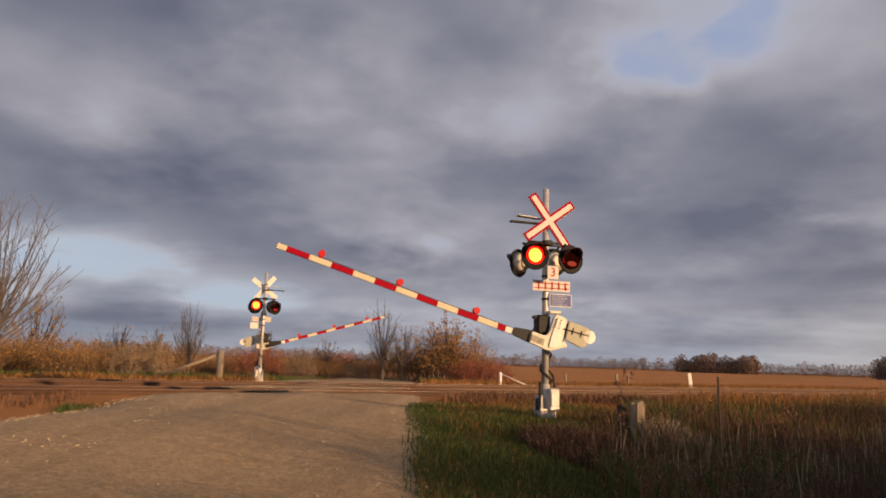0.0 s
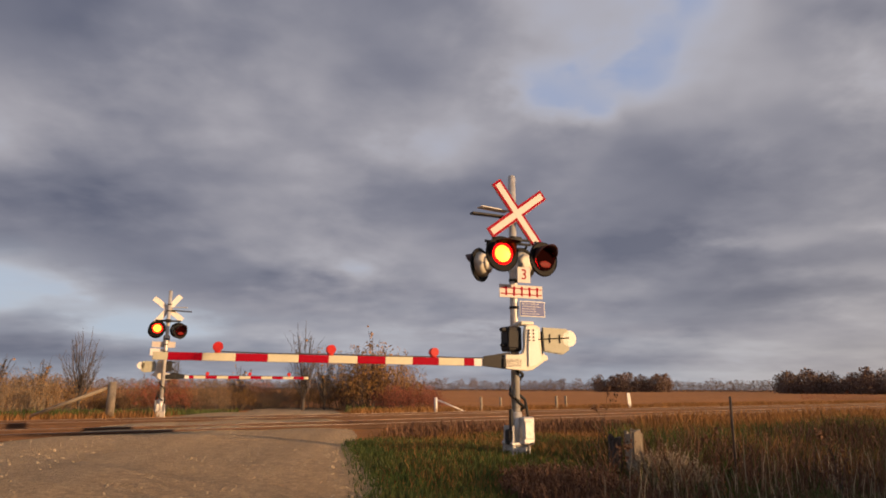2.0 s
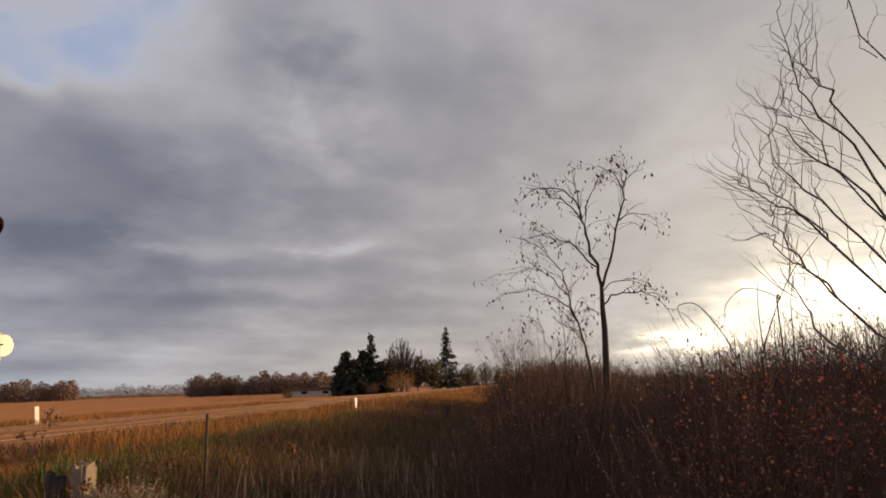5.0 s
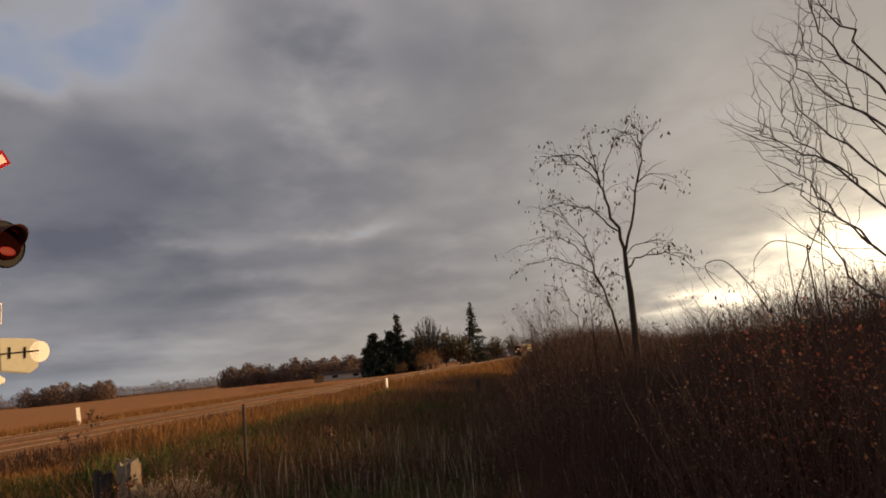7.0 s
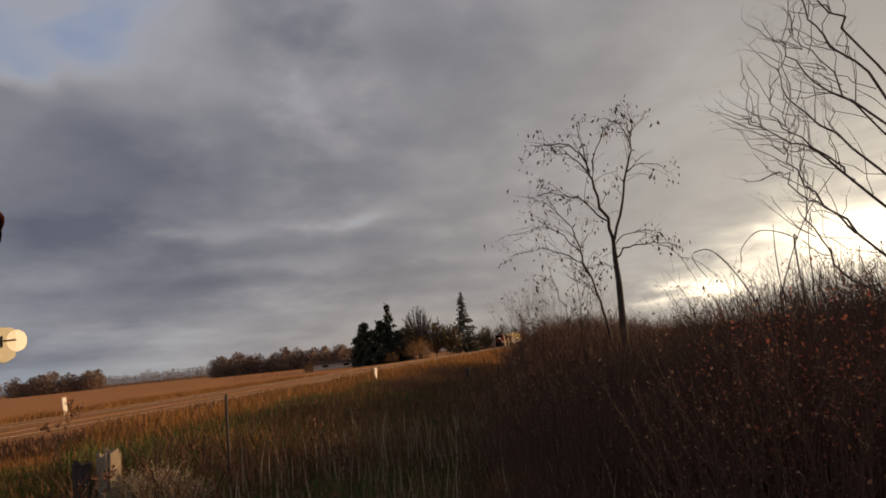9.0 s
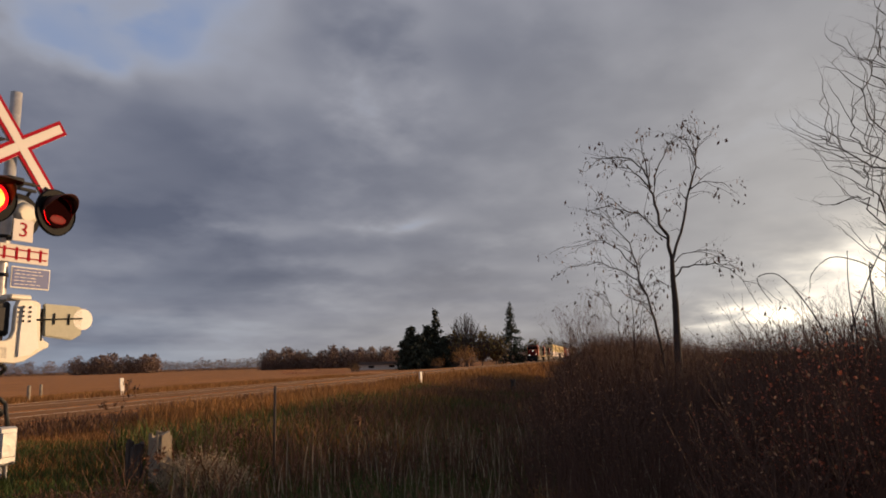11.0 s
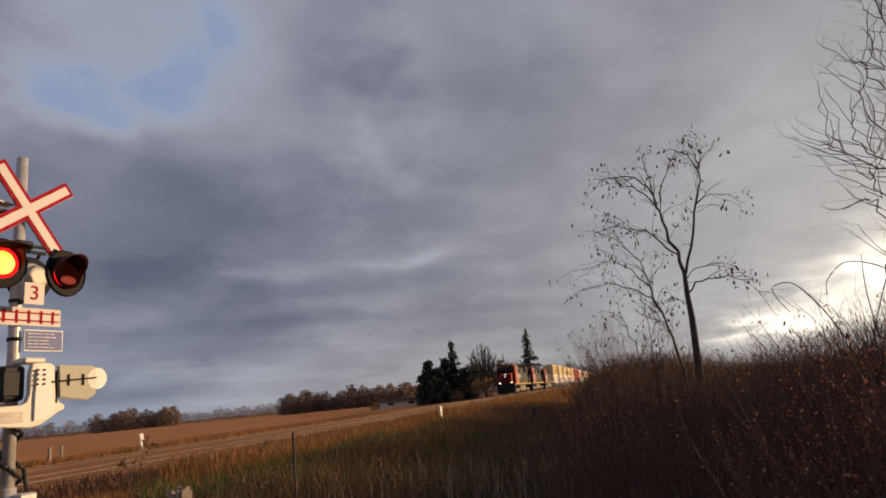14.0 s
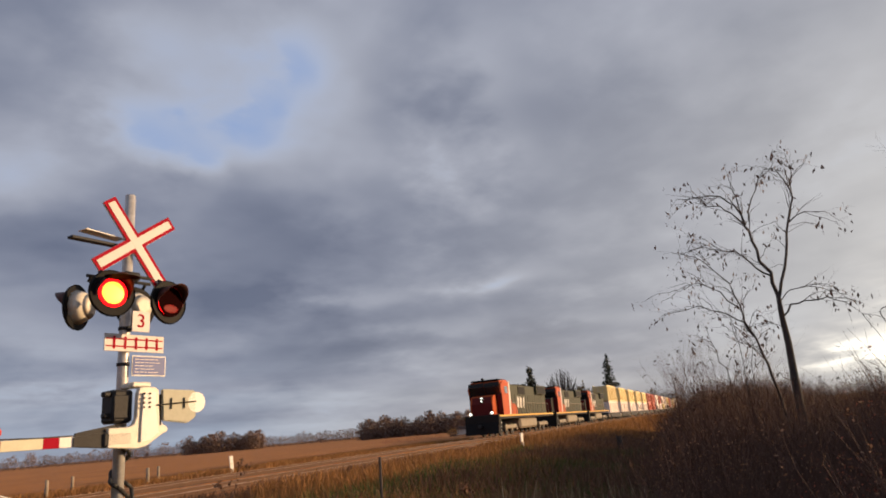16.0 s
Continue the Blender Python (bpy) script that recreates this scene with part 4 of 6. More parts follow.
def build_train():
    a = build_loco("orange-red and grey locomotive with burning headlights", "loco_grey", False)
    TRAIN.append((a, -0.7, 0.0))
    b = build_loco("second grey locomotive with orange-red cab", "loco_grey", True)
    TRAIN.append((b, 22.3, 0.0))
    c = copy_thing(b, Matrix())
    tagged(c, "third grey locomotive with orange-red cab")
    TRAIN.append((c, 45.3, 0.0))
    car = build_well_car()
    kinds = [("box_cream", "cream corrugated shipping container"), ("box_white", "white corrugated shipping container"), ("box_red", "rust-red corrugated shipping container")]
    protos = [build_container(*k) for k in kinds]
    used = set()
    order = [(0, 1), (0, 1), (0, 1), (0, 1), (0, 1), (2, 2), (2, 2), (1, 1), (2, 1), (1, 0), (1, 1), (0, 1), (2, 2), (1, 1), (0, 0), (1, 2), (1, 1), (0, 1), (2, 1), (1, 1)]
    x = 68.4
    for k, pair in enumerate(order):
        w = car if k == 0 else copy_thing(car, Matrix())
        TRAIN.append((w, x, 0.0))
        for level, which in enumerate(pair[::-1]):
            p = protos[which]
            ob = p if which not in used else copy_thing(p, Matrix())
            used.add(which)
            TRAIN.append((ob, x + 8.75, 0.48 + 2.90 * level))
        x += 18.0


# ---- plants ----
class Shape:
    """Collects tapered twigs and leaves as plain lists."""

    def __init__(self):
        self.v, self.f = [], []

    def twig(self, a, b, r0, r1, sides=3):
        d = (b - a)
        if d.length < 1e-5:
            return
        d.normalize()
        p = d.orthogonal().normalized()
        q = d.cross(p)
        base = len(self.v)
        for c, r in ((a, r0), (b, r1)):
            for k in range(sides):
                w = 6.2832 * k / sides
                self.v.append(c + p * (r * math.cos(w)) + q * (r * math.sin(w)))
        for k in range(sides):
            j = (k + 1) % sides
            self.f.append((base + k, base + j, base + sides + j, base + sides + k))

    def leaf(self, at, size, rnd, droop=0.0, slim=0.55):
        a = Vector((rnd.gauss(0, 1), rnd.gauss(0, 1), rnd.gauss(0, 1) - droop)).normalized()
        b = a.orthogonal().normalized()
        b = (b * math.cos(rnd.random() * 6.28) + a.cross(b) * math.sin(rnd.random() * 6.28)) * (size * slim * 0.5)
        tip, base = at + a * size, len(self.v)
        mid = at + a * (size * 0.5)
        self.v += [at, mid + b, tip, mid - b]
        self.f.append((base, base + 1, base + 2, base + 3))

    def link(self, name, material, parent, label="", smooth=False):
        ob = link(name, self.v, self.f, material, parent, smooth)
        return tagged(ob, label)


def grow(shape, tips, rnd, at, way, length, radius, depth, spread=0.5, up=0.25, sides=4, shrink=0.72, kids=(2, 3)):
    """A limb of bent pieces that forks; leaves the ends of fine twigs in tips."""
    p, d = at.copy(), way.normalized()
    pieces = 4 if depth > 1 else 3
    r = radius
    for k in range(pieces):
        d = (d + Vector((rnd.gauss(0, 0.13), rnd.gauss(0, 0.13), rnd.gauss(0, 0.10) + up * 0.12))).normalized()
        q = p + d * (length / pieces)
        r2 = radius * (1 - 0.55 * (k + 1) / pieces)
        shape.twig(p, q, r, r2, sides if depth > 1 else 3)
        if depth > 0 and k >= 1 and rnd.random() < 0.75:
            side = Vector((rnd.gauss(0, 1), rnd.gauss(0, 1), rnd.gauss(0, 0.6))).normalized()
            grow(shape, tips, rnd, q, d + side * (spread * 1.5), length * shrink * rnd.uniform(0.55, 0.95), r2 * 0.6, depth - 1, spread, up, sides, shrink, kids)
        p, r = q, r2
        tips.append(p.copy())
    if depth > 0:
        for _ in range(rnd.randint(*kids)):
            side = Vector((rnd.gauss(0, 1), rnd.gauss(0, 1), rnd.gauss(0, 0.7))).normalized()
            grow(shape, tips, rnd, p, d + side * spread, length * shrink * rnd.uniform(0.75, 1.1), r * 0.75, depth - 1, spread, up, sides, shrink, kids)


def bare_tree(name, label, m, tall, seed, depth=4, bark="bark", leaves=0, leaf_mat="dead_leaf", spread=0.42, trunk=0.30, leaf_size=0.09, stems=1, thick=0.012, up=0.3, group=""):
    rnd = random.Random(seed)
    t = thing(name, label, "tree", m, group)
    wood, tips = Shape(), []
    for k in range(stems):
        a = rnd.random() * 6.28
        start = Vector((0.12 * math.cos(a) * (stems > 1), 0.12 * math.sin(a) * (stems > 1), -0.15))
        lean = Vector((0.16 * math.cos(a) * (stems > 1) * rnd.uniform(0.6, 2.2), 0.16 * math.sin(a) * (stems > 1) * rnd.uniform(0.6, 2.2), 1))
        grow(wood, tips, rnd, start, lean, tall * trunk * rnd.uniform(0.85, 1.1), tall * thick * (1 if k == 0 else 0.6), depth, spread, up, 6)
    wood.link("trunk", M[bark], t, "", True)
    if leaves:
        lv = Shape()
        for _ in range(leaves):
            lv.leaf(rnd.choice(tips), leaf_size * rnd.uniform(0.7, 1.3), rnd, 0.8, 0.45)
        lv.link("crown", M[leaf_mat], t, "sparse dry leaves")
    return t


def shrub(name, label, m, tall, wide, seed, leaf_mat, stems=60, leaves=1400, leaf_size=0.05, bark="dark_bark", group="", leaf_low=0.15):
    rnd = random.Random(seed)
    t = thing(name, label, "shrub", m, group)
    wood, lv = Shape(), Shape()
    ends = []
    for _ in range(stems):
        a, r = rnd.random() * 6.28, wide * 0.35 * math.sqrt(rnd.random())
        p = Vector((r * math.cos(a), r * math.sin(a), -0.1))
        h = tall * rnd.uniform(0.55, 1.05) * (1 - 0.3 * (r / (wide * 0.35)) ** 2)
        d = Vector((math.cos(a) * 0.35 * rnd.random(), math.sin(a) * 0.35 * rnd.random(), 1)).normalized()
        n, rad = 5, tall * rnd.uniform(0.0035, 0.006)
        for k in range(n):
            d = (d + Vector((rnd.gauss(0, 0.13), rnd.gauss(0, 0.13), 0.02))).normalized()
            q = p + d * (h / n)
            wood.twig(p, q, rad, rad * 0.75)
            ends.append(q)
            if k > 0:
                for _ in range(2):
                    e = q + (d + Vector((rnd.gauss(0, 0.8), rnd.gauss(0, 0.8), rnd.uniform(-0.1, 0.6)))).normalized() * (tall * rnd.uniform(0.06, 0.17))
                    wood.twig(q, e, rad * 0.55, rad * 0.25)
                    ends.append(e)
                    ends.append((q + e) / 2)
            p, rad = q, rad * 0.75
    wood.link("branching", M[bark], t)
    good = [e for e in ends if tall * leaf_low < e.z < tall * rnd.uniform(0.75, 1.0)]
    for _ in range(leaves):
        e = rnd.choice(good)
        lv.leaf(e + Vector((rnd.gauss(0, 0.035), rnd.gauss(0, 0.035), rnd.gauss(0, 0.035))) * tall * 0.5, leaf_size * rnd.uniform(0.6, 1.4), rnd, 0.3, 0.6)
    lv.link("foliage", M[leaf_mat], t)
    return t


def conifer(name, label, m, tall, wide, seed, spire=True):
    rnd = random.Random(seed)
    t = thing(name, label, "tree", m)
    wood, lv = Shape(), Shape()
    wood.twig(Vector((0, 0, -0.3)), Vector((0, 0, tall)), 0.22, 0.03, 8)
    z = tall * 0.06
    while z < tall:
        k = z / tall
        reach = wide / 2 * ((1 - k) ** 0.95 + 0.02) * rnd.uniform(0.75, 1.15) if spire else wide / 2 * math.sin(min(1.0, 0.25 + k * 0.9) * math.pi * 0.97) ** 0.5
        for b in range(9 if spire else 11):
            a = rnd.random() * 6.28
            rr = reach * rnd.uniform(0.55, 1.15)
            tip = Vector((rr * math.cos(a), rr * math.sin(a), z - rr * 0.22 + rnd.gauss(0, 0.15)))
            root = Vector((0, 0, z))
            wood.twig(root, tip, 0.04, 0.012)
            for s in range(max(4, int(rr * 9))):
                f = rnd.uniform(0.15, 1.0)
                p = root.lerp(tip, f) + Vector((rnd.gauss(0, 0.16), rnd.gauss(0, 0.16), rnd.gauss(0, 0.10)))
                lv.leaf(p, rnd.uniform(0.4, 0.85), rnd, 0.6, 0.5)
        z += tall * (0.042 if spire else 0.034)
    wood.link("trunk", M["dark_bark"], t)
    lv.link("crown", M["needle"], t, "dense dark needles")
    return t


def far_wood(name, label, az0, az1, dist, tall, count, seed, material, deep=30.0, fuller=40):
    rnd = random.Random(seed)
    s = Shape()
    for k in range(count):
        a = radians(az0 + (az1 - az0) * (k + rnd.random()) / count)
        d = dist + rnd.uniform(0, deep)
        h = tall * rnd.uniform(0.6, 1.1) * (0.8 + 0.35 * noise.noise((k * 0.13, seed, 0)))
        x, y = C0.x + d * math.sin(a), C0.y + d * math.cos(a)
        g = height(x, y)
        s.twig(Vector((x, y, g - 0.2)), Vector((x, y, g + h * 0.8)), h * 0.015, h * 0.004)
        w = h * rnd.uniform(0.28, 0.45)
        for _ in range(fuller):
            b, c = rnd.random() * 6.28, rnd.uniform(0.0, 1.0)
            ring = w * math.sqrt(max(0.0, 1 - (2 * c - 0.9) ** 2 * 0.8)) * math.sqrt(rnd.random())
            s.leaf(Vector((x + ring * math.cos(b), y + ring * math.sin(b), g + 0.03 * h + h * 0.93 * c)), h * rnd.uniform(0.06, 0.13), rnd, -0.5, 0.5)
    ob = s.link(name, M[material], None, label)
    return tagged(ob, label, "trees", kind="stuff")


def blades(name, label, count, place, tall, material, width=0.012, lean=0.35, seed=1, tips=False):
    """Grass or weed blades of two pieces each, one stuff object."""
    rnd = random.Random(seed)
    v, f = [], []
    done = tries = 0
    while done < count and tries < count * 6:
        tries += 1
        spot = place(rnd)
        if spot is None:
            continue
        x, y, k = spot
        done += 1
        z = height(x, y) - 0.03
        h = rnd.uniform(*tall) * k
        a, b = rnd.random() * 6.28, rnd.random() * 6.28
        lx, ly = math.cos(a) * lean * h * rnd.random(), math.sin(a) * lean * h * rnd.random()
        wx, wy = math.cos(b) * width * (0.6 + 0.8 * rnd.random()), math.sin(b) * width * (0.6 + 0.8 * rnd.random())
        n = len(v)
        v += [(x - wx, y - wy, z), (x + wx, y + wy, z), (x + lx * 0.4 + wx * 0.8, y + ly * 0.4 + wy * 0.8, z + h * 0.6), (x + lx * 0.4 - wx * 0.8, y + ly * 0.4 - wy * 0.8, z + h * 0.6), (x + lx, y + ly, z + h)]
        f += [(n, n + 1, n + 2, n + 3), (n + 3, n + 2, n + 4)]
        if tips:
            for _ in range(5):
                q, c = rnd.uniform(0.55, 1.0), rnd.random() * 6.28
                s = rnd.uniform(0.012, 0.032)
                p = (x + lx * q, y + ly * q, z + h * q)
                n = len(v)
                v += [p, (p[0] + s * math.cos(c), p[1] + s * math.sin(c), p[2] + s * 0.8), (p[0] + s * 0.9 * math.cos(c + 0.7), p[1] + s * 0.9 * math.sin(c + 0.7), p[2] + s * 0.3)]
                f.append((n, n + 1, n + 2))
    return tagged(link(name, v, f, M[material]), label, "grass", kind="stuff")


def zone(s0, s1, o0, o1, patch=0.0, ps=0.5, lo=0.5, road_gap=0.25, only=None):
    """Random spots in a stretch along and across the tracks, off the road and away from the walked line."""
    def place(rnd):
        s, o = rnd.uniform(s0, s1), rnd.uniform(o0, o1)
        p = rail_point(s, o)
        if abs(road_side(p.x, p.y)) < ROAD_HALF + road_gap - 0.4 * rnd.random():
            return None
        if only and not only(p.x, p.y):
            return None
        k = noise.noise((p.x * ps, p.y * ps, 3.0)) * 0.5 + 0.5
        if k < patch * rnd.random() * 2:
            return None
        return p.x, p.y, lo + (1 - lo) * k * 1.4
    return place


# ---- posts and small things ----
def post(name, label, m, tall, r, material, round_top=False, seed=1):
    t = thing(name, label, "post", m)
    bm = rod(B(), (0, 0, -0.25), (0, 0, tall), r, r * 0.93, 10)
    rnd = random.Random(seed)
    for v in bm.verts:
        v.co += Vector((rnd.gauss(0, r * 0.07), rnd.gauss(0, r * 0.07), rnd.gauss(0, r * 0.15) if v.co.z > 0.2 else 0))
    part("shaft", bm, M[material], t, "", True)
    if r > 0.085:
        for k in range(5):
            a = k * 1.2566 + rnd.uniform(-0.3, 0.3)
            h = rnd.uniform(0.02, 0.11)
            piece = prism(B(), [(-r * 0.5, tall - 0.35), (r * 0.5, tall - 0.30), (r * 0.42, tall + h), (0.0, tall + h * rnd.uniform(0.3, 0.9)), (-r * 0.4, tall + h * 0.6)], r * 0.35, pose(math.sin(a) * r * 0.82, -math.cos(a) * r * 0.82, 0, 0, 0, math.degrees(a)))
            part("splinter", piece, M[material], t, "split weathered edge")
    return t


def marker_post(m, tall):
    t = thing("marker_post", "small white painted trackside marker post", "post", m, "marker posts")
    part("shaft", box(B(), (0.20, 0.06, tall + 0.25), (0, 0, (tall - 0.25) / 2), 0.015), M["white"], t)
    part("band", box(B(), (0.205, 0.065, 0.06), (0, 0, tall * 0.55), 0.003), M["cream"], t)
    return t


def brace_post(m, way, white):
    t = thing("fence_brace", "weathered fence end post with a sloping brace rail", "fence", m, "fence ends")
    mat = M["white"] if white else M["wood"]
    part("end_post", rod(B(), (0, 0, -0.2), (0, 0, 1.15), 0.13, 0.12, 10), mat, t, "", True)
    part("brace_rail", rod(B(), (way * 0.05, 0, 1.0), (way * 2.4, 0, 0.05), 0.055, 0.05, 8), mat, t, "", True)
    return t


def build_house(m):
    t = thing("house", "low white farm building with a grey roof far off", "building", m)
    part("wall", box(B(), (16, 6, 1.3), (0, 0, 0.65), 0.02), M["house"], t)
    part("roof", prism(B(), [(-8.4, 1.2), (8.4, 1.2), (8.4, 1.35), (7.8, 1.9), (-7.8, 1.9), (-8.4, 1.35)], 6.8, Matrix()), M["roof"], t)
    for x in (-5, 0, 5):
        part("window", box(B(), (1.4, 0.1, 0.6), (x, -3.02, 0.75), 0.01), M["window"], t)
    return t


def utility_pole(m, tall):
    t = thing("utility_pole", "dark wooden utility pole with crossarm far off", "pole", m, "utility poles")
    part("pole", rod(B(), (0, 0, -0.5), (0, 0, tall), 0.16, 0.11, 8), M["dark_bark"], t, "", True)
    part("crossarm", box(B(), (2.4, 0.12, 0.14), (0, 0, tall - 0.7), 0.01), M["dark_bark"], t)
    return t


def on_ground(x, y, rz=0, dz=0.0, lean=(0, 0)):
    return pose(x, y, height(x, y) + dz, lean[0], lean[1], rz)


def polar(az, d):
    return C0.x + d * math.sin(radians(az)), C0.y + d * math.cos(radians(az))


# ---- put the place together ----
build_ground()
build_road()
build_bed()
for i, o in enumerate(TRACKS):
    build_track(i, o)

near_signal = build_signal(pose(1.585, 12.32, 0.46, 0, 0, 18))
far_signal = copy_thing(near_signal, pose(-8.35, 26.3, 0.46, 0, 0, 198))
tagged(far_signal, "galvanised crossing signal mast with gate beyond the tracks")
build_train()

# trackside posts
marker_post(on_ground(12.2, 36.2, 10, 0, (0, -6)), 0.80)
marker_post(on_ground(19.6, 23.7, 20, 0, (0, 2)), 0.75)
post("fence_stump", "short weathered wooden fence stump with split top", on_ground(3.06, 11.35), 0.76 - height(3.06, 11.35), 0.115, "wood", seed=3)
post("fence_stump", "short weathered wooden fence stump beside another", on_ground(2.84, 11.5), 0.70 - height(2.86, 11.5), 0.09, "dark_bark", seed=5)
post("steel_stake", "thin rusty steel fence stake standing in weeds", on_ground(4.28, 10.9), 1.25, 0.018, "dark_bark", seed=4)
post("fence_post", "dark wooden fence post in dry grass", on_ground(21.2, 20.0), 0.75, 0.10, "dark_bark", seed=6)
brace_post(on_ground(-9.2, 24.2, 185), 1, False)
end = brace_post(on_ground(1.6, 30.2, -8) @ Matrix.Scale(0.55, 4), 1, True)
for k, (x, y) in enumerate(((3.7, 31.5), (7.6, 33.5), (9.0, 37.0), (6.0, 40.0))):
    post("fence_post", "small dark fence post at the field's edge", on_ground(x, y), 0.65, 0.07, "wood", seed=10 + k)

# the sapling with hanging dry leaves, and its slim neighbour
LEFT, AWAY = Vector((-0.41, 0.91, 0)), Vector((0.91, 0.41, 0))


def limb(shape, tips, rnd, pts, r0, r1, depth, twig_len, spread=0.45, every=1, sides=5, kids=(1, 2)):
    """A limb along given bends, with finer twigs growing from it."""
    pts = [Vector(p) for p in pts]
    fine = [pts[0]]
    for a, b in zip(pts, pts[1:]):
        n = max(2, int((b - a).length / 0.35))
        for k in range(1, n + 1):
            fine.append(a.lerp(b, k / n) + Vector((rnd.gauss(0, 0.025), rnd.gauss(0, 0.025), rnd.gauss(0, 0.02))))
    n = len(fine) - 1
    for k in range(n):
        f = k / n
        ra, rb = r0 + (r1 - r0) * f, r0 + (r1 - r0) * (k + 1) / n
        shape.twig(fine[k], fine[k + 1], ra, rb, sides)
        if f > 0.25 and k % every == 0:
            d = (fine[k + 1] - fine[k]).normalized()
            side = Vector((rnd.gauss(0, 1), rnd.gauss(0, 1), rnd.gauss(0, 0.6))).normalized()
            grow(shape, tips, rnd, fine[k + 1], d + side * 0.9, twig_len * rnd.uniform(0.6, 1.2), rb * 0.55, depth, spread, 0.1, 3, 0.62, kids)
    tips.append(fine[-1])


def leafy_sapling():
    x, y = 15.1, 10.4
    t = thing("tree", "slim nearly bare tree with hanging dry leaves", "tree", on_ground(x, y))
    rnd = random.Random(41)
    wood, tips, rise = Shape(), [], 0.45 - height(x, y)

    def line(deep, *pts):
        n = len(pts) - 1
        return [LEFT * a + AWAY * (deep * k / n) + Vector((0, 0, b + rise)) for k, (a, b) in enumerate(pts)]
    trunk = line(0.0, (0.05, -0.7), (0.0, 0.4), (-0.02, 1.39), (-0.06, 2.37), (-0.05, 2.94), (-0.07, 3.45))
    for k, (a, b) in enumerate(zip(trunk, trunk[1:])):
        wood.twig(a, b, 0.118 - 0.013 * k, 0.105 - 0.013 * k, 8)
    for pts, r0, r1, twigs in (
        (line(0.2, (-0.07, 3.45), (0.02, 4.04), (0.14, 4.35), (0.23, 4.88), (0.28, 5.26), (0.4, 5.81), (0.66, 6.12), (1.24, 6.26), (1.76, 6.33)), 0.055, 0.008, 0.42),
        (line(-0.3, (0.28, 5.26), (0.33, 5.96), (0.42, 6.43)), 0.024, 0.008, 0.35),
        (line(0.3, (0.19, 5.33), (0.05, 5.92), (-0.19, 6.35), (-0.38, 6.55)), 0.022, 0.007, 0.35),
        (line(0.4, (0.31, 5.27), (0.56, 5.68), (0.76, 5.89), (1.04, 6.02), (1.31, 6.32)), 0.026, 0.007, 0.4),
        (line(-0.3, (-0.10, 3.44), (-0.31, 4.08), (-0.5, 4.65), (-0.63, 5.08), (-0.78, 5.66), (-0.8, 5.96), (-0.64, 6.29), (-0.44, 6.44)), 0.044, 0.008, 0.42),
        (line(0.3, (-0.66, 5.15), (-0.96, 5.34), (-1.43, 5.28)), 0.018, 0.006, 0.35),
        (line(-0.2, (-0.8, 5.96), (-0.97, 6.32), (-1.0, 6.5)), 0.015, 0.006, 0.3),
        (line(0.5, (-0.02, 3.93), (0.26, 4.21), (0.45, 4.46), (0.64, 4.7), (0.92, 4.81), (1.34, 5.04), (2.01, 4.97)), 0.030, 0.007, 0.45),
        (line(-0.5, (-0.09, 2.97), (-0.26, 3.16), (-0.54, 3.22), (-1.01, 3.22), (-1.32, 3.05), (-1.6, 2.70)), 0.028, 0.006, 0.45),
        (line(0.4, (-0.12, 3.34), (-0.37, 3.57), (-0.79, 3.63), (-1.15, 3.45)), 0.018, 0.006, 0.4),
        (line(0.2, (-0.01, 2.69), (0.11, 2.81), (0.24, 2.88), (0.4, 2.85)), 0.012, 0.006, 0.25),
        (line(-0.5, (0.1, -0.6), (0.31, 1.13), (0.42, 1.7), (0.52, 2.13), (0.59, 2.56), (0.73, 2.93), (0.79, 3.3), (0.97, 3.84), (1.31, 4.47), (1.81, 4.7)), 0.050, 0.007, 0.45),
        (line(0.4, (0.59, 2.56), (0.8, 2.94), (1.06, 3.18), (1.47, 3.39), (1.75, 3.53), (2.4, 3.45)), 0.026, 0.006, 0.45),
        (line(-0.4, (0.79, 3.3), (1.16, 3.71), (1.57, 4.0), (2.1, 3.9)), 0.020, 0.006, 0.45),
        (line(0.3, (1.2, -0.4), (1.38, 1.9), (1.55, 2.41), (1.65, 2.93)), 0.018, 0.006, 0.3),
        (line(-0.3, (0.9, -0.4), (1.0, 1.5), (0.95, 2.4), (1.05, 3.1)), 0.016, 0.006, 0.3),
        (line(0.5, (0.7, -0.4), (0.82, 1.5), (0.72, 2.3), (0.78, 2.9)), 0.016, 0.006, 0.3),
    ):
        limb(wood, tips, rnd, pts, r0 * 0.82, r1 * 0.8, 1, twigs * 1.3, 0.5, 1, 6, (1, 2))
        for a, b in zip(pts[1:], pts[2:]):
            for _ in range(2):
                root = a.lerp(b, rnd.random())
                w = ((b - a).normalized() + LEFT * rnd.gauss(0, 0.8) + AWAY * rnd.gauss(0, 0.8) + Vector((0, 0, rnd.uniform(-0.5, 0.6)))).normalized()
                reach = rnd.uniform(0.35, 0.85)
                limb(wood, tips, rnd, [root, root + w * reach * 0.55, root + w * reach + Vector((0, 0, -0.10))], 0.007, 0.004, 1, 0.26, 0.5, 1, 4, (1, 2))
        tips.extend(pts[len(pts) // 2:])
    wood.link("trunk", M["dark_bark"], t, "", True)
    lv = Shape()
    for _ in range(760):
        p = rnd.choice(tips)
        lv.leaf(p + Vector((rnd.gauss(0, 0.05), rnd.gauss(0, 0.05), rnd.gauss(0, 0.05))), 0.115 * rnd.uniform(0.6, 1.3), rnd, 2.6, 0.36)
    lv.link("crown", M["dark_leaf"], t, "sparse dry hanging leaves")


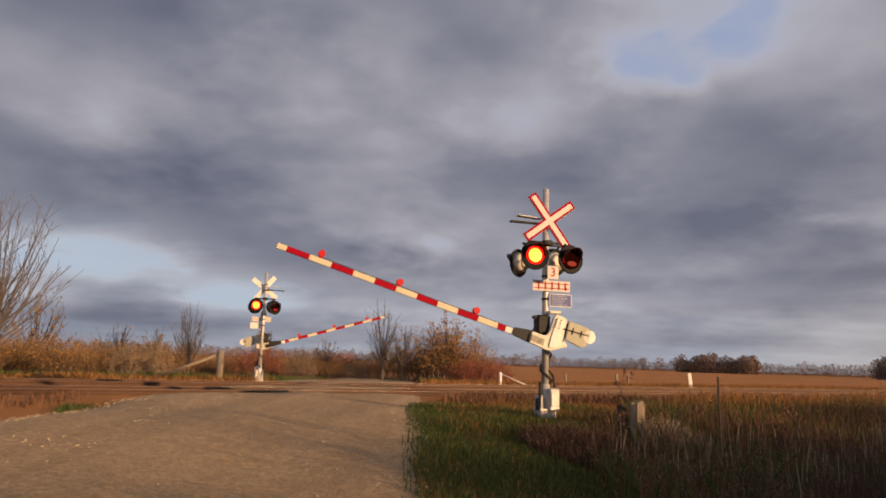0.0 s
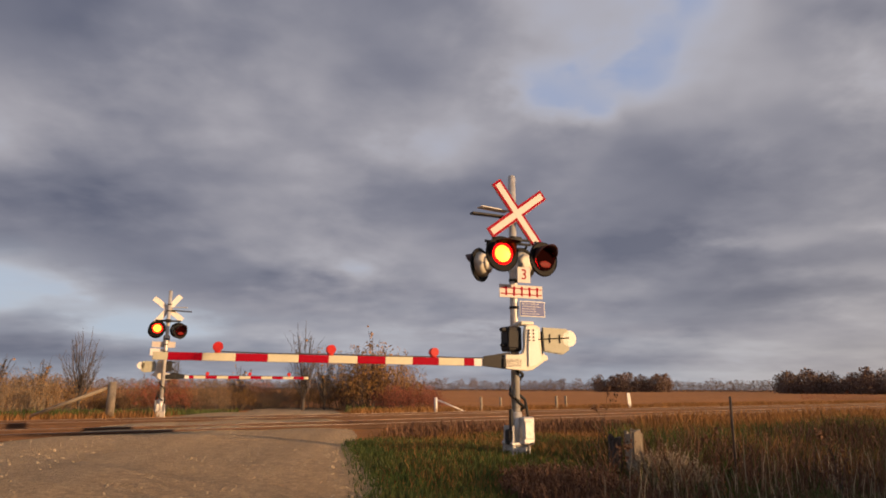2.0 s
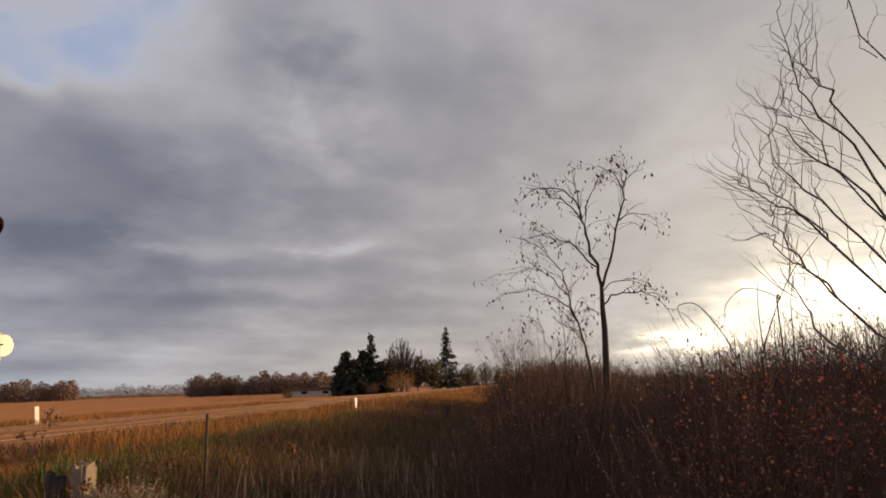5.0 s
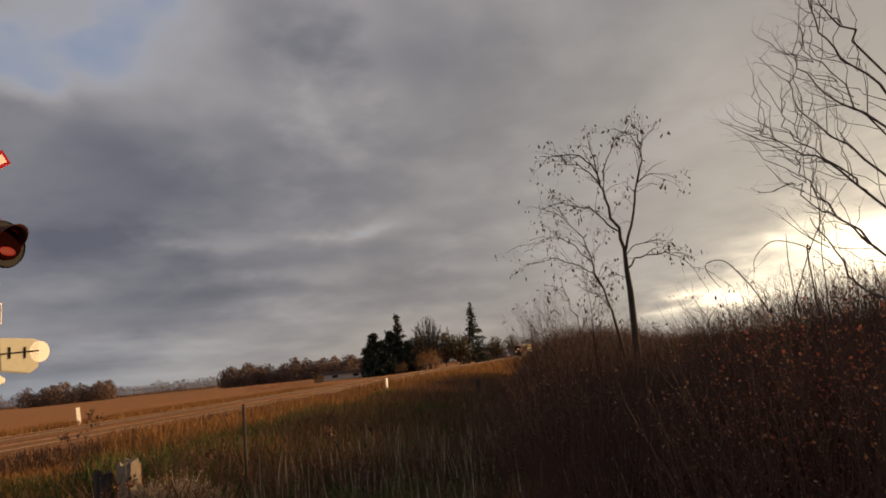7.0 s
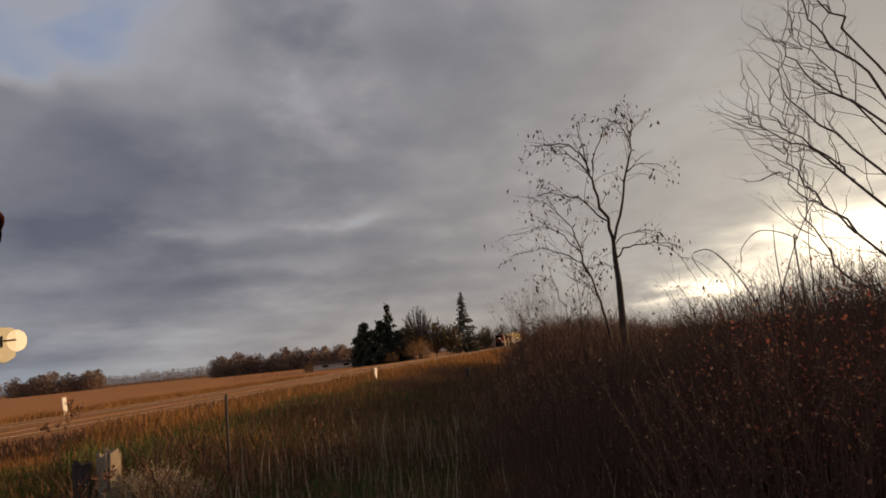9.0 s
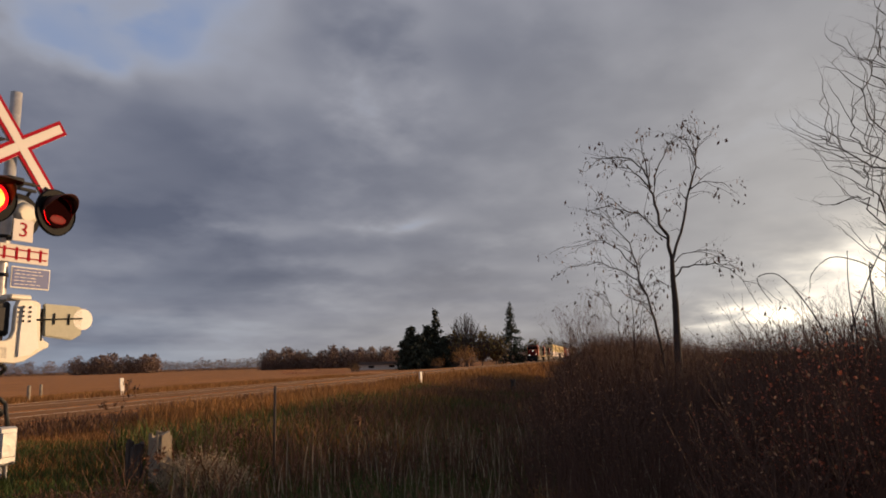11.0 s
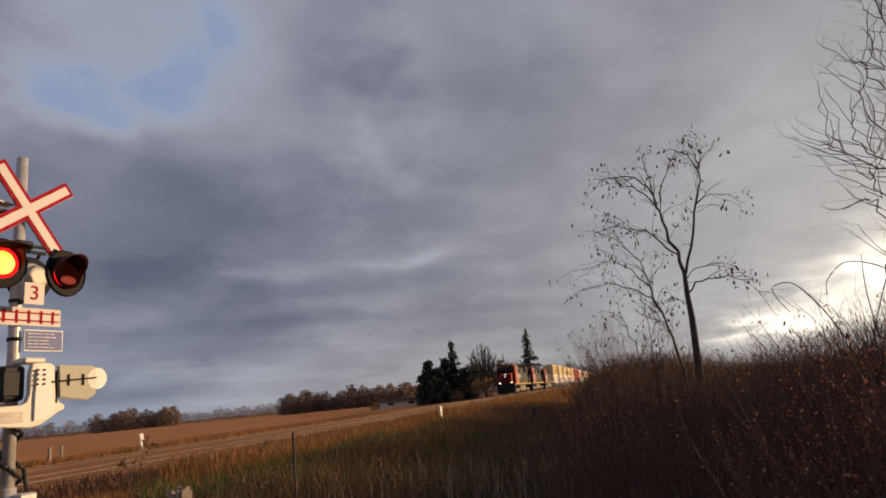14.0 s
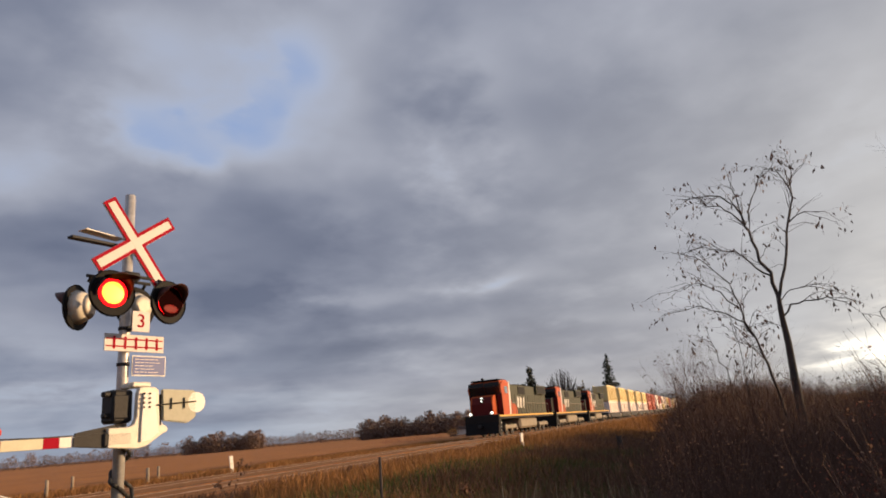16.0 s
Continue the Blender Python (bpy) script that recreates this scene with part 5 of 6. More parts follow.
leafy_sapling()
for k, (x, y, tall) in enumerate(((13.6, 11.9, 3.6), (14.6, 12.4, 3.9), (12.9, 11.4, 3.0))):
    bare_tree("tree", "thin multi-stemmed bare sapling in the thicket", on_ground(x, y), tall * 0.85, 12 + k, 3, "brush_bark", 40, "dark_leaf", 0.22, 0.46, 0.10, 9, 0.009, 0.6, "saplings")


def leaning_tree():
    """Limbs fan out from a trunk, each with side branches and fine twigs."""
    x, y = 6.75, 2.75
    t = thing("tree", "bare grey tree with long forking branches", "tree", on_ground(x, y))
    rnd = random.Random(17)
    side, deep = Vector((0.114, 0.993, 0)), Vector((0.993, -0.114, 0))
    rise = 0.3 - height(x, y)
    wood, tips = Shape(), []
    wood.twig(Vector((0, 0, -0.2)), Vector((0.02, 0.03, 0.9 + rise)), 0.10, 0.085, 8)
    fans = (
        ((0.1, 0.8), (0.75, 2.3), (1.29, 3.46), (1.48, 3.82), (1.61, 4.11), (1.66, 4.35), (1.70, 4.72), (1.76, 5.2)),
        ((0.1, 0.8), (0.85, 2.2), (1.42, 3.27), (1.63, 3.45), (1.80, 3.69), (1.92, 3.95), (1.98, 4.2)),
        ((0.85, 2.2), (1.40, 3.2), (1.52, 3.54), (1.68, 3.80), (1.81, 4.00), (1.9, 4.3)),
        ((0.1, 0.7), (0.9, 1.9), (1.49, 2.81), (1.73, 3.10), (1.89, 3.38), (2.00, 3.60), (1.99, 3.82)),
        ((0.1, 0.6), (0.9, 1.6), (1.53, 2.48), (1.73, 2.75), (1.90, 2.93), (2.14, 3.12), (2.34, 3.32), (2.46, 3.52)),
        ((1.53, 2.48), (1.64, 2.64), (1.81, 2.88), (2.03, 3.18), (2.14, 3.36), (2.14, 3.52)),
        ((0.1, 0.5), (1.0, 1.3), (1.61, 1.97), (1.79, 2.27), (1.96, 2.53), (2.08, 2.80), (2.08, 2.98)),
        ((1.61, 1.97), (1.88, 2.35), (2.07, 2.50), (2.16, 2.75), (2.29, 2.81)),
        ((0.1, 0.4), (1.1, 1.05), (1.66, 1.56), (1.81, 1.83), (1.92, 2.07), (1.99, 2.28)),
        ((0.1, 0.9), (0.8, 2.7), (1.33, 3.94), (1.43, 4.16), (1.54, 4.45), (1.6, 4.9)),
        ((0.1, 0.9), (0.5, 2.9), (0.9, 4.2), (1.1, 4.9), (1.2, 5.6)),
        ((0.0, 0.9), (0.2, 2.9), (0.4, 4.4), (0.5, 5.8)),
        ((0.0, 0.8), (-0.5, 2.6), (-0.9, 4.0), (-1.1, 5.2)),
        ((0.0, 0.8), (-0.9, 2.0), (-1.7, 3.0), (-2.3, 3.9)),
    )
    for n, fan in enumerate(fans):
        far = rnd.uniform(-0.5, 0.5)
        pts = [side * a + deep * (far * k / len(fan)) + Vector((0, 0, b + rise)) for k, (a, b) in enumerate(fan)]
        limb(wood, tips, rnd, pts, 0.019 if fan[0][0] < 0.5 else 0.011, 0.0035, 0, 0.2, 0.4, 100, 6)
        for k in range(2, len(pts)):
            d = (pts[k] - pts[k - 1]).normalized()
            for sign in (-1, 1, -1, 1):
                if rnd.random() < 0.25:
                    continue
                w = (d + (side * -d.z + Vector((0, 0, d.dot(side)))) * sign * rnd.uniform(0.45, 0.95) + deep * rnd.gauss(0, 0.35) + Vector((0, 0, 0.15))).normalized()
                root = pts[k - 1].lerp(pts[k], rnd.random())
                reach = rnd.uniform(0.25, 0.7)
                bend = root + w * (reach * 0.5) + Vector((0, 0, 0.02))
                limb(wood, tips, rnd, [root, bend, root + (w + Vector((0, 0, 0.25))).normalized() * reach], 0.0052, 0.0026, 1, 0.20, 0.5, 1, 4, (1, 2))
    wood.link("trunk", M["bark"], t, "", True)


leaning_tree()


def cane(points, away, seed):
    """An arching cane; each point is an azimuth and a height over the eye's level in degrees."""
    rnd = random.Random(seed)
    pts = []
    for az, el in points:
        x, y = polar(az, away)
        pts.append(Vector((x, y, 1.58 + away * math.tan(radians(el)))))
    foot = Vector((pts[0].x, pts[0].y, height(pts[0].x, pts[0].y)))
    t = thing("bramble_cane", "arching bare bramble cane above the thicket", "cane", Matrix.Translation(foot), "canes")
    pts = [Vector((0, 0, -0.1))] + [p - foot for p in pts]
    smooth = []
    for k in range(len(pts) - 1):
        a, b = pts[k], pts[k + 1]
        before, after = pts[max(0, k - 1)], pts[min(len(pts) - 1, k + 2)]
        for j in range(5):
            u = j / 5
            smooth.append(0.5 * (2 * a + (b - before) * u + (2 * before - 5 * a + 4 * b - after) * u * u + (3 * a - before - 3 * b + after) * u ** 3))
    smooth.append(pts[-1])
    bm = B()
    rings = []
    for k, p in enumerate(smooth):
        d = (smooth[min(k + 1, len(smooth) - 1)] - smooth[max(0, k - 1)]).normalized()
        q = d.orthogonal().normalized()
        r = 0.0105 - 0.007 * k / len(smooth)
        rings.append([bm.verts.new(p + (q * math.cos(w) + d.cross(q) * math.sin(w)) * r) for w in (0, 1.26, 2.51, 3.77, 5.03)])
    for a, b in zip(rings, rings[1:]):
        for j in range(5):
            bm.faces.new((a[j], a[(j + 1) % 5], b[(j + 1) % 5], b[j]))
    part("cane_stem", bm, M["dark_bark"], t, "", True)


for k, points in enumerate((
    ((77.4, 0.5), (77.2, 1.2), (76.7, 2.5), (75.7, 4.4), (74.5, 5.8), (73.2, 5.7), (73.3, 4.8), (74.0, 3.6)),
    ((79.0, 0.5), (79.1, 1.5), (79.7, 3.1), (80.8, 5.6), (82.2, 8.0), (84.1, 10.2)),
    ((80.6, 4.6), (80.8, 5.6), (79.7, 6.4), (78.2, 6.7), (76.9, 5.6), (76.7, 4.5)),
    ((79.3, 0.8), (79.2, 2.3), (79.2, 4.9), (79.4, 7.1)),
    ((81.3, 0.8), (81.4, 2.2), (81.6, 5.5), (82.1, 7.6)),
)):
    cane(points, 8.8, 60 + k)

# the thicket along the railway land
rnd = random.Random(30)
thicket = [
    shrub("shrub", "dense dark red-leaved autumn shrub", Matrix(), 2.3, 2.6, 1, "red_leaf", 200, 3400, 0.028, "brush_bark", "thicket"),
    shrub("shrub", "twiggy brown leafless autumn shrub", Matrix(), 2.3, 3.0, 2, "dark_leaf", 230, 1700, 0.032, "brush_bark", "thicket"),
    shrub("shrub", "tangled russet autumn shrub in the thicket", Matrix(), 2.3, 2.8, 3, "dead_leaf", 190, 1500, 0.030, "brush_bark", "thicket"),
    shrub("shrub", "brown bare brush with a haze of twigs", Matrix(), 2.3, 3.4, 4, "brown_weed", 280, 1200, 0.030, "brush_bark", "thicket"),
]
# the skyline of the thicket: azimuth and its height over the eye's level in degrees
# past 86 degrees it is out of view, raised to shade the thicket
SKYLINE = ((55.5, -2.6), (57.2, -1.0), (59.0, 0.6), (60.4, 2.2), (63, 2.7), (65, 1.5), (71, 0.9), (73.6, 2.0), (77, 2.2), (81, 3.6), (84.5, 2.8), (87, 4.5), (91, 6.5), (100, 6.5), (112, 3.8), (130, 4.2))


def skyline(az):
    for (a, e), (b, f) in zip(SKYLINE, SKYLINE[1:]):
        if a <= az <= b:
            return e + (f - e) * (az - a) / (b - a)
    return None


spots = []
for s in range(38):
    for row in range(7):
        spots.append((2.4 + 1.15 * s + rnd.uniform(-0.45, 0.45), -5.6 + 1.35 * row + rnd.uniform(-0.45, 0.45) + 0.02 * s))
# rows beyond the view's right edge, added to keep sun off the thicket
for s in range(9):
    for row in range(4):
        spots.append((3.5 + 1.5 * s + rnd.uniform(-0.5, 0.5), -7.2 - 1.7 * row + rnd.uniform(-0.5, 0.5)))
# unseen shrubs, added so that their shade falls on the road
for x, y in ((5.4, 0.6), (6.6, -0.4), (7.6, 1.2), (5.9, -1.9), (7.4, -2.6), (8.8, 0.2), (6.4, 1.6), (8.6, -1.4)):
    spots.append((along(x, y), across(x, y)))
used_shrubs = set()
for s, o in spots:
    p = rail_point(s, o)
    way = p - C0
    d, az = way.length, math.degrees(math.atan2(way.x, way.y))
    line = skyline(az)
    if p.x < 3.0 or d < 4.4 or line is None or (84 < az < 112 and d < 9.5):
        continue
    top = 1.58 + d * math.tan(radians(line)) - height(p.x, p.y)
    # lower towards the near edge, uneven everywhere
    size = top / (2.4 if az < 71 else 2.15) * rnd.choice((0.5, 0.7, 0.85, 0.95, 1.0, 1.08)) * (0.58 + 0.42 * max(step(5.0, 10.0, d), step(68.0, 76.0, az)))
    size = min(1.35, size)
    if size < 0.16:
        continue
    pick = rnd.random()
    if az > 86:
        which = 1 if pick < 0.5 else 3
    elif az > 71 and d < 12:
        which = 0 if pick < 0.55 else (2 if pick < 0.8 else 1)
    else:
        which = 3 if pick < 0.45 else (1 if pick < 0.8 else 2)
    m = on_ground(p.x, p.y, rnd.uniform(0, 360)) @ Matrix.Scale(size, 4)
    if which not in used_shrubs:
        used_shrubs.add(which)
        thicket[which].matrix_basis = m
    else:
        ob = copy_thing(thicket[which], m)
        ob.scale = (size, size, size)

# bushes and trees beyond the crossing
scrub = [
    shrub("shrub", "orange-brown autumn scrub beyond the tracks", Matrix(), 3.0, 4.4, 5, "orange_leaf", 130, 4200, 0.08, "bark", "far scrub"),
    shrub("shrub", "tawny bare scrub beyond the tracks", Matrix(), 2.7, 4.0, 6, "tawny_leaf", 150, 3200, 0.075, "pale_bark", "far scrub"),
    shrub("shrub", "dark red low bush beyond the road", Matrix(), 2.5, 4.8, 7, "red_leaf", 130, 4600, 0.075, "dark_bark", "far scrub"),
]
placed = [(2, 4.2, 42, 0.85), (2, 5.6, 43, 0.70), (2, 2.8, 43, 0.75), (0, 1.4, 47, 1.55), (0, -0.3, 48, 1.45), (0, 2.9, 48, 1.2), (1, -2.4, 49, 1.0), (0, -4.2, 49, 0.95), (1, -6.0, 50, 0.8), (0, -8.0, 52, 0.7), (1, -10.0, 52, 0.75)]
for j in range(36):
    az = -38 + 34 * j / 36 + rnd.uniform(-0.5, 0.5)
    placed.append((rnd.choice((0, 1, 1, 2)), az, rnd.uniform(38, 58), rnd.choice((0.4, 0.55, 0.65, 0.8, 1.0))))
for j in range(12):
    placed.append((rnd.choice((0, 1)), -42 + j * 1.3, rnd.uniform(28, 33), rnd.uniform(0.55, 0.8)))
first = {}
for which, az, d, size in placed:
    az -= 2.3
    x, y = polar(az, d)
    if across(x, y) < 23.5 or (d < 47 and abs(road_side(x, y)) < ROAD_HALF + 1.5):
        continue
    m = on_ground(x, y, rnd.uniform(0, 360)) @ Matrix.Scale(size, 4)
    if which not in first:
        first[which] = scrub[which]
        scrub[which].matrix_basis = m
    else:
        ob = copy_thing(scrub[which], m)
        ob.scale = (size, size, size)


def fan_tree(label, m, tall, wide, seed, limbs=60, twig=0.018, bark="bark", leaves=0, leaf_mat="orange_leaf", low=0.12, leaf_size=0.2, group="", name="tree"):
    """A bare tree whose limbs rise in a fan to a rounded crown, with side twigs all along."""
    rnd = random.Random(seed)
    t = thing(name, label, "tree", m, group)
    wood, tips = Shape(), []
    wood.twig(Vector((0, 0, -0.3)), Vector((0, 0, tall * 0.5)), tall * 0.018, tall * 0.008, 7)
    for _ in range(limbs):
        a, k = rnd.random() * 6.28, rnd.random()
        ring = wide / 2 * math.sqrt(max(0.05, 1 - (2 * k - 0.75) ** 2 * 0.65)) * rnd.uniform(0.45, 1.0)
        tip = Vector((ring * math.cos(a), ring * math.sin(a), tall * (0.38 + 0.62 * k) * rnd.uniform(0.88, 1.04)))
        root = Vector((0, 0, tall * (low + 0.36 * k * rnd.random())))
        mid = root.lerp(tip, 0.5) + Vector((0, 0, -0.04 * tall * rnd.random()))
        mid.x *= 1.15
        mid.y *= 1.15
        wood.twig(root, mid, twig * 1.7, twig * 1.3)
        wood.twig(mid, tip, twig * 1.3, twig * 0.6)
        for _ in range(6):
            f = rnd.uniform(0.35, 1.0)
            q = root.lerp(mid, f * 2) if f < 0.5 else mid.lerp(tip, f * 2 - 1)
            out = (tip - root).normalized() + Vector((rnd.gauss(0, 0.6), rnd.gauss(0, 0.6), rnd.uniform(0, 0.6)))
            e = q + out.normalized() * (tall * rnd.uniform(0.05, 0.15))
            wood.twig(q, e, twig * 0.8, twig * 0.4)
            tips += [e, (q + e) / 2]
    wood.link("trunk", M[bark], t)
    if leaves:
        lv = Shape()
        for _ in range(leaves):
            lv.leaf(rnd.choice(tips), leaf_size * rnd.uniform(0.6, 1.3), rnd, 0.4, 0.55)
        lv.link("crown", M[leaf_mat], t, "thin autumn leaves")
    return t


for az, d, tall, wide, seed, leaves in ((-40.5, 29, 7.6, 6.0, 51, 0), (-43.5, 31, 8.6, 6.5, 52, 0), (-36.8, 36, 4.2, 3.4, 58, 200), (-24.8, 42, 4.6, 2.8, 53, 0), (-27.5, 46, 3.2, 3.0, 59, 60), (-7.4, 44, 6.0, 2.6, 54, 40), (-5.6, 46, 4.4, 2.6, 55, 120), (-18.0, 50, 3.6, 2.6, 56, 0), (-1.4, 47, 5.4, 4.2, 57, 1500), (-30.4, 48, 3.8, 3.0, 60, 100), (-12.5, 52, 3.2, 3.0, 61, 100)):
    x, y = polar(az, d)
    fan_tree("bare grey tree among tawny scrub" if leaves < 400 else "orange-leaved tree among scrub", on_ground(x, y), tall, wide, seed, 70 if d < 35 else 42, 0.016, "bark", leaves, "orange_leaf", group="trees beyond the crossing")

# far distance
far_wood("far_woods", "distant bare brown woods on the horizon", -60, 62, 400, 8.2, 1500, 1, "wood_far", 40, 110)
far_wood("far_woods", "distant bare wood behind the field", 31.5, 43.2, 250, 8.6, 190, 2, "wood_far", 25, 220)
far_wood("far_woods", "distant clump of bare brown trees", 17.6, 23.6, 330, 10, 80, 3, "wood_far", 20, 220)
far_wood("far_woods", "distant low trees beside the railway", 52.0, 55.4, 345, 9, 40, 4, "wood_far", 60, 200)
far_wood("hedge_row", "low rust-red hedge in the field", 33.2, 38.5, 120, 1.3, 60, 5, "red_leaf", 6, 22)
for az, d, tall, wide, seed, spire in ((46.3, 151, 13.4, 7.0, 1, True), (52.85, 228, 21.0, 15.0, 2, True), (44.1, 147, 9.4, 7.0, 3, False), (45.6, 149, 9.6, 8.0, 4, False), (44.9, 146, 7.6, 8.5, 5, False), (47.0, 148, 6.8, 6.0, 6, False)):
    x, y = polar(az, d)
    conifer("conifer", "tall dark layered spruce by the farmstead" if spire else "broad dark pine by the farmstead", on_ground(x, y), tall, wide, seed, spire)
for az, d, tall, wide, seed, leaves, mat in ((48.9, 152, 12.2, 9.5, 71, 0, "olive_leaf"), (47.9, 149, 8.2, 6.5, 72, 500, "olive_leaf"), (50.3, 150, 8.0, 7.0, 73, 600, "olive_leaf"), (51.5, 152, 7.4, 7.0, 74, 600, "olive_leaf"), (54.7, 330, 11.5, 11.0, 75, 1500, "olive_leaf"), (56.2, 520, 17.5, 17.0, 76, 1500, "olive_leaf"), (57.5, 700, 22.0, 20.0, 77, 1000, "olive_leaf")):
    x, y = polar(az, d)
    fan_tree("rounded bare grey tree by the farmstead" if not leaves else "olive-brown half-bare tree by the farmstead", on_ground(x, y), tall, wide, seed, 130, 0.05, "bark", leaves, mat, 0.10, 0.7, "farmstead trees")
for az, d, size in ((48.7, 144, 1.7), (46.4, 143, 0.9), (39.3, 140, 0.7)):
    x, y = polar(az, d)
    ob = copy_thing(scrub[0], on_ground(x, y) @ Matrix.Scale(size, 4))
    ob.scale = (size, size, size)
    tagged(ob, "yellow-orange bush by the farmstead", group="farmstead bushes")
x, y = polar(42.4, 165)
build_house(on_ground(x, y, -40))
for az, d in ((57.9, 200), (58.4, 260), (58.8, 330)):
    x, y = polar(az, d)
    utility_pole(on_ground(x, y, -60), 9)

# grass and weeds
def weedy(x, y):
    if math.hypot(x - 1.6, y - 12.3) < 1.5 or math.hypot(x - 2.95, y - 11.2) < 0.35 or math.hypot(x - 2.6, y - 10.4) < 0.4:
        return False
    return x > 1.75 + 0.5 * noise.noise((y * 0.7, 1.0, 0.0)) + max(0.0, (y - 9.5)) * 0.45


def mown(x, y):
    return not weedy(x, y) and x < 6


blades("verge_grass", "short green autumn grass on the verge", 52000, zone(-2, 9, -3.5, 9.8, 0.1, 0.6, road_gap=-0.25, only=mown), (0.06, 0.19), "green_grass", 0.007, 0.7, 1)
blades("dry_verge_grass", "short dry yellow grass near the signal", 16000, zone(-1, 18, 4.6, 10.8, 0.3, 0.5, only=lambda x, y: not weedy(x, y) or across(x, y) > 7.5), (0.06, 0.22), "straw", 0.007, 0.8, 2)
blades("dry_grass", "tall dry straw grass along the railway", 40000, zone(9, 70, 2.8, 10.4, 0.45, 0.25, only=weedy), (0.22, 0.60), "straw", 0.010, 0.6, 3)
blades("brown_weeds", "tall dead brown weeds in the ditch", 40000, zone(2.0, 34, -3.2, 5.6, 0.3, 0.4, only=weedy), (0.22, 0.75), "brown_weed", 0.009, 0.65, 4, True)
blades("green_weeds", "dull green grass among the ditch weeds", 34000, zone(3.0, 24, -1.0, 6.5, 0.6, 0.35, only=weedy), (0.20, 0.60), "green_grass", 0.009, 0.65, 5)
blades("shade_weeds", "tangled dead weeds under the thicket", 26000, zone(1.2, 12, -7.0, 0.5, 0.35, 0.7, only=lambda x, y: x > 1.9), (0.15, 0.62), "brown_weed", 0.008, 0.7, 15, True)
blades("reeds", "pale dead reed stalks in the ditch", 900, zone(4.5, 12, -1.5, 3.6, 0.6, 0.8, only=weedy), (0.45, 0.95), "reed", 0.006, 0.25, 6)
blades("field_grass", "dry grass strip beyond the tracks", 30000, zone(-30, 60, 20.5, 26.0, 0.3, 0.3), (0.12, 0.36), "straw", 0.014, 0.5, 7)
blades("left_verge", "dry grass and weeds beside the road", 12000, zone(-22, -5.5, -2.0, 10.2, 0.2, 0.5), (0.10, 0.36), "straw", 0.010, 0.5, 8)
blades("far_green_grass", "green grass beyond the crossing", 16000, zone(-16, 14, 24.0, 44.0, 0.2, 0.3, 0.6, 0.2), (0.15, 0.45), "green_grass", 0.018, 0.5, 9)
blades("bank_grass", "brown grass on the railway bank", 26000, zone(-24, 80, 9.6, 11.4, 0.25, 0.4, 0.5, 0.6), (0.12, 0.34), "brown_weed", 0.012, 0.6, 10)

blades("far_dry_grass", "dry straw grass beside the distant line", 30000, zone(30, 150, -6.0, 10.4, 0.2, 0.2), (0.3, 0.8), "straw", 0.022, 0.4, 11)


def near_spot(cx, cy, r):
    def place(rnd):
        a, d = rnd.random() * 6.28, r * math.sqrt(rnd.random())
        return cx + d * math.cos(a), cy + d * math.sin(a), 1.0 - 0.5 * d / r
    return place


blades("dry_stalks", "sunlit tan dead stalks round the fence stump", 900, near_spot(3.40, 10.9, 0.5), (0.25, 0.68), "reed", 0.010, 0.5, 12, True)
for k, (x, y) in enumerate(((4.2, 5.6), (5.0, 4.6), (6.6, 6.6), (7.4, 5.4), (5.6, 3.9))):
    blades("dry_stalks", "tan dead stalks before the thicket", 220, near_spot(x, y, 0.35), (0.3, 0.75), "straw", 0.009, 0.6, 20 + k, True)
blades("dry_stalks", "tan dead stalks in the shaded ditch", 500, near_spot(5.6, 7.6, 0.5), (0.3, 0.7), "straw", 0.010, 0.5, 13, True)
blades("dark_weeds", "dark dead weeds below the signal mast", 2600, near_spot(2.0, 9.6, 1.1), (0.2, 0.55), "brown_weed", 0.009, 0.5, 14, True)


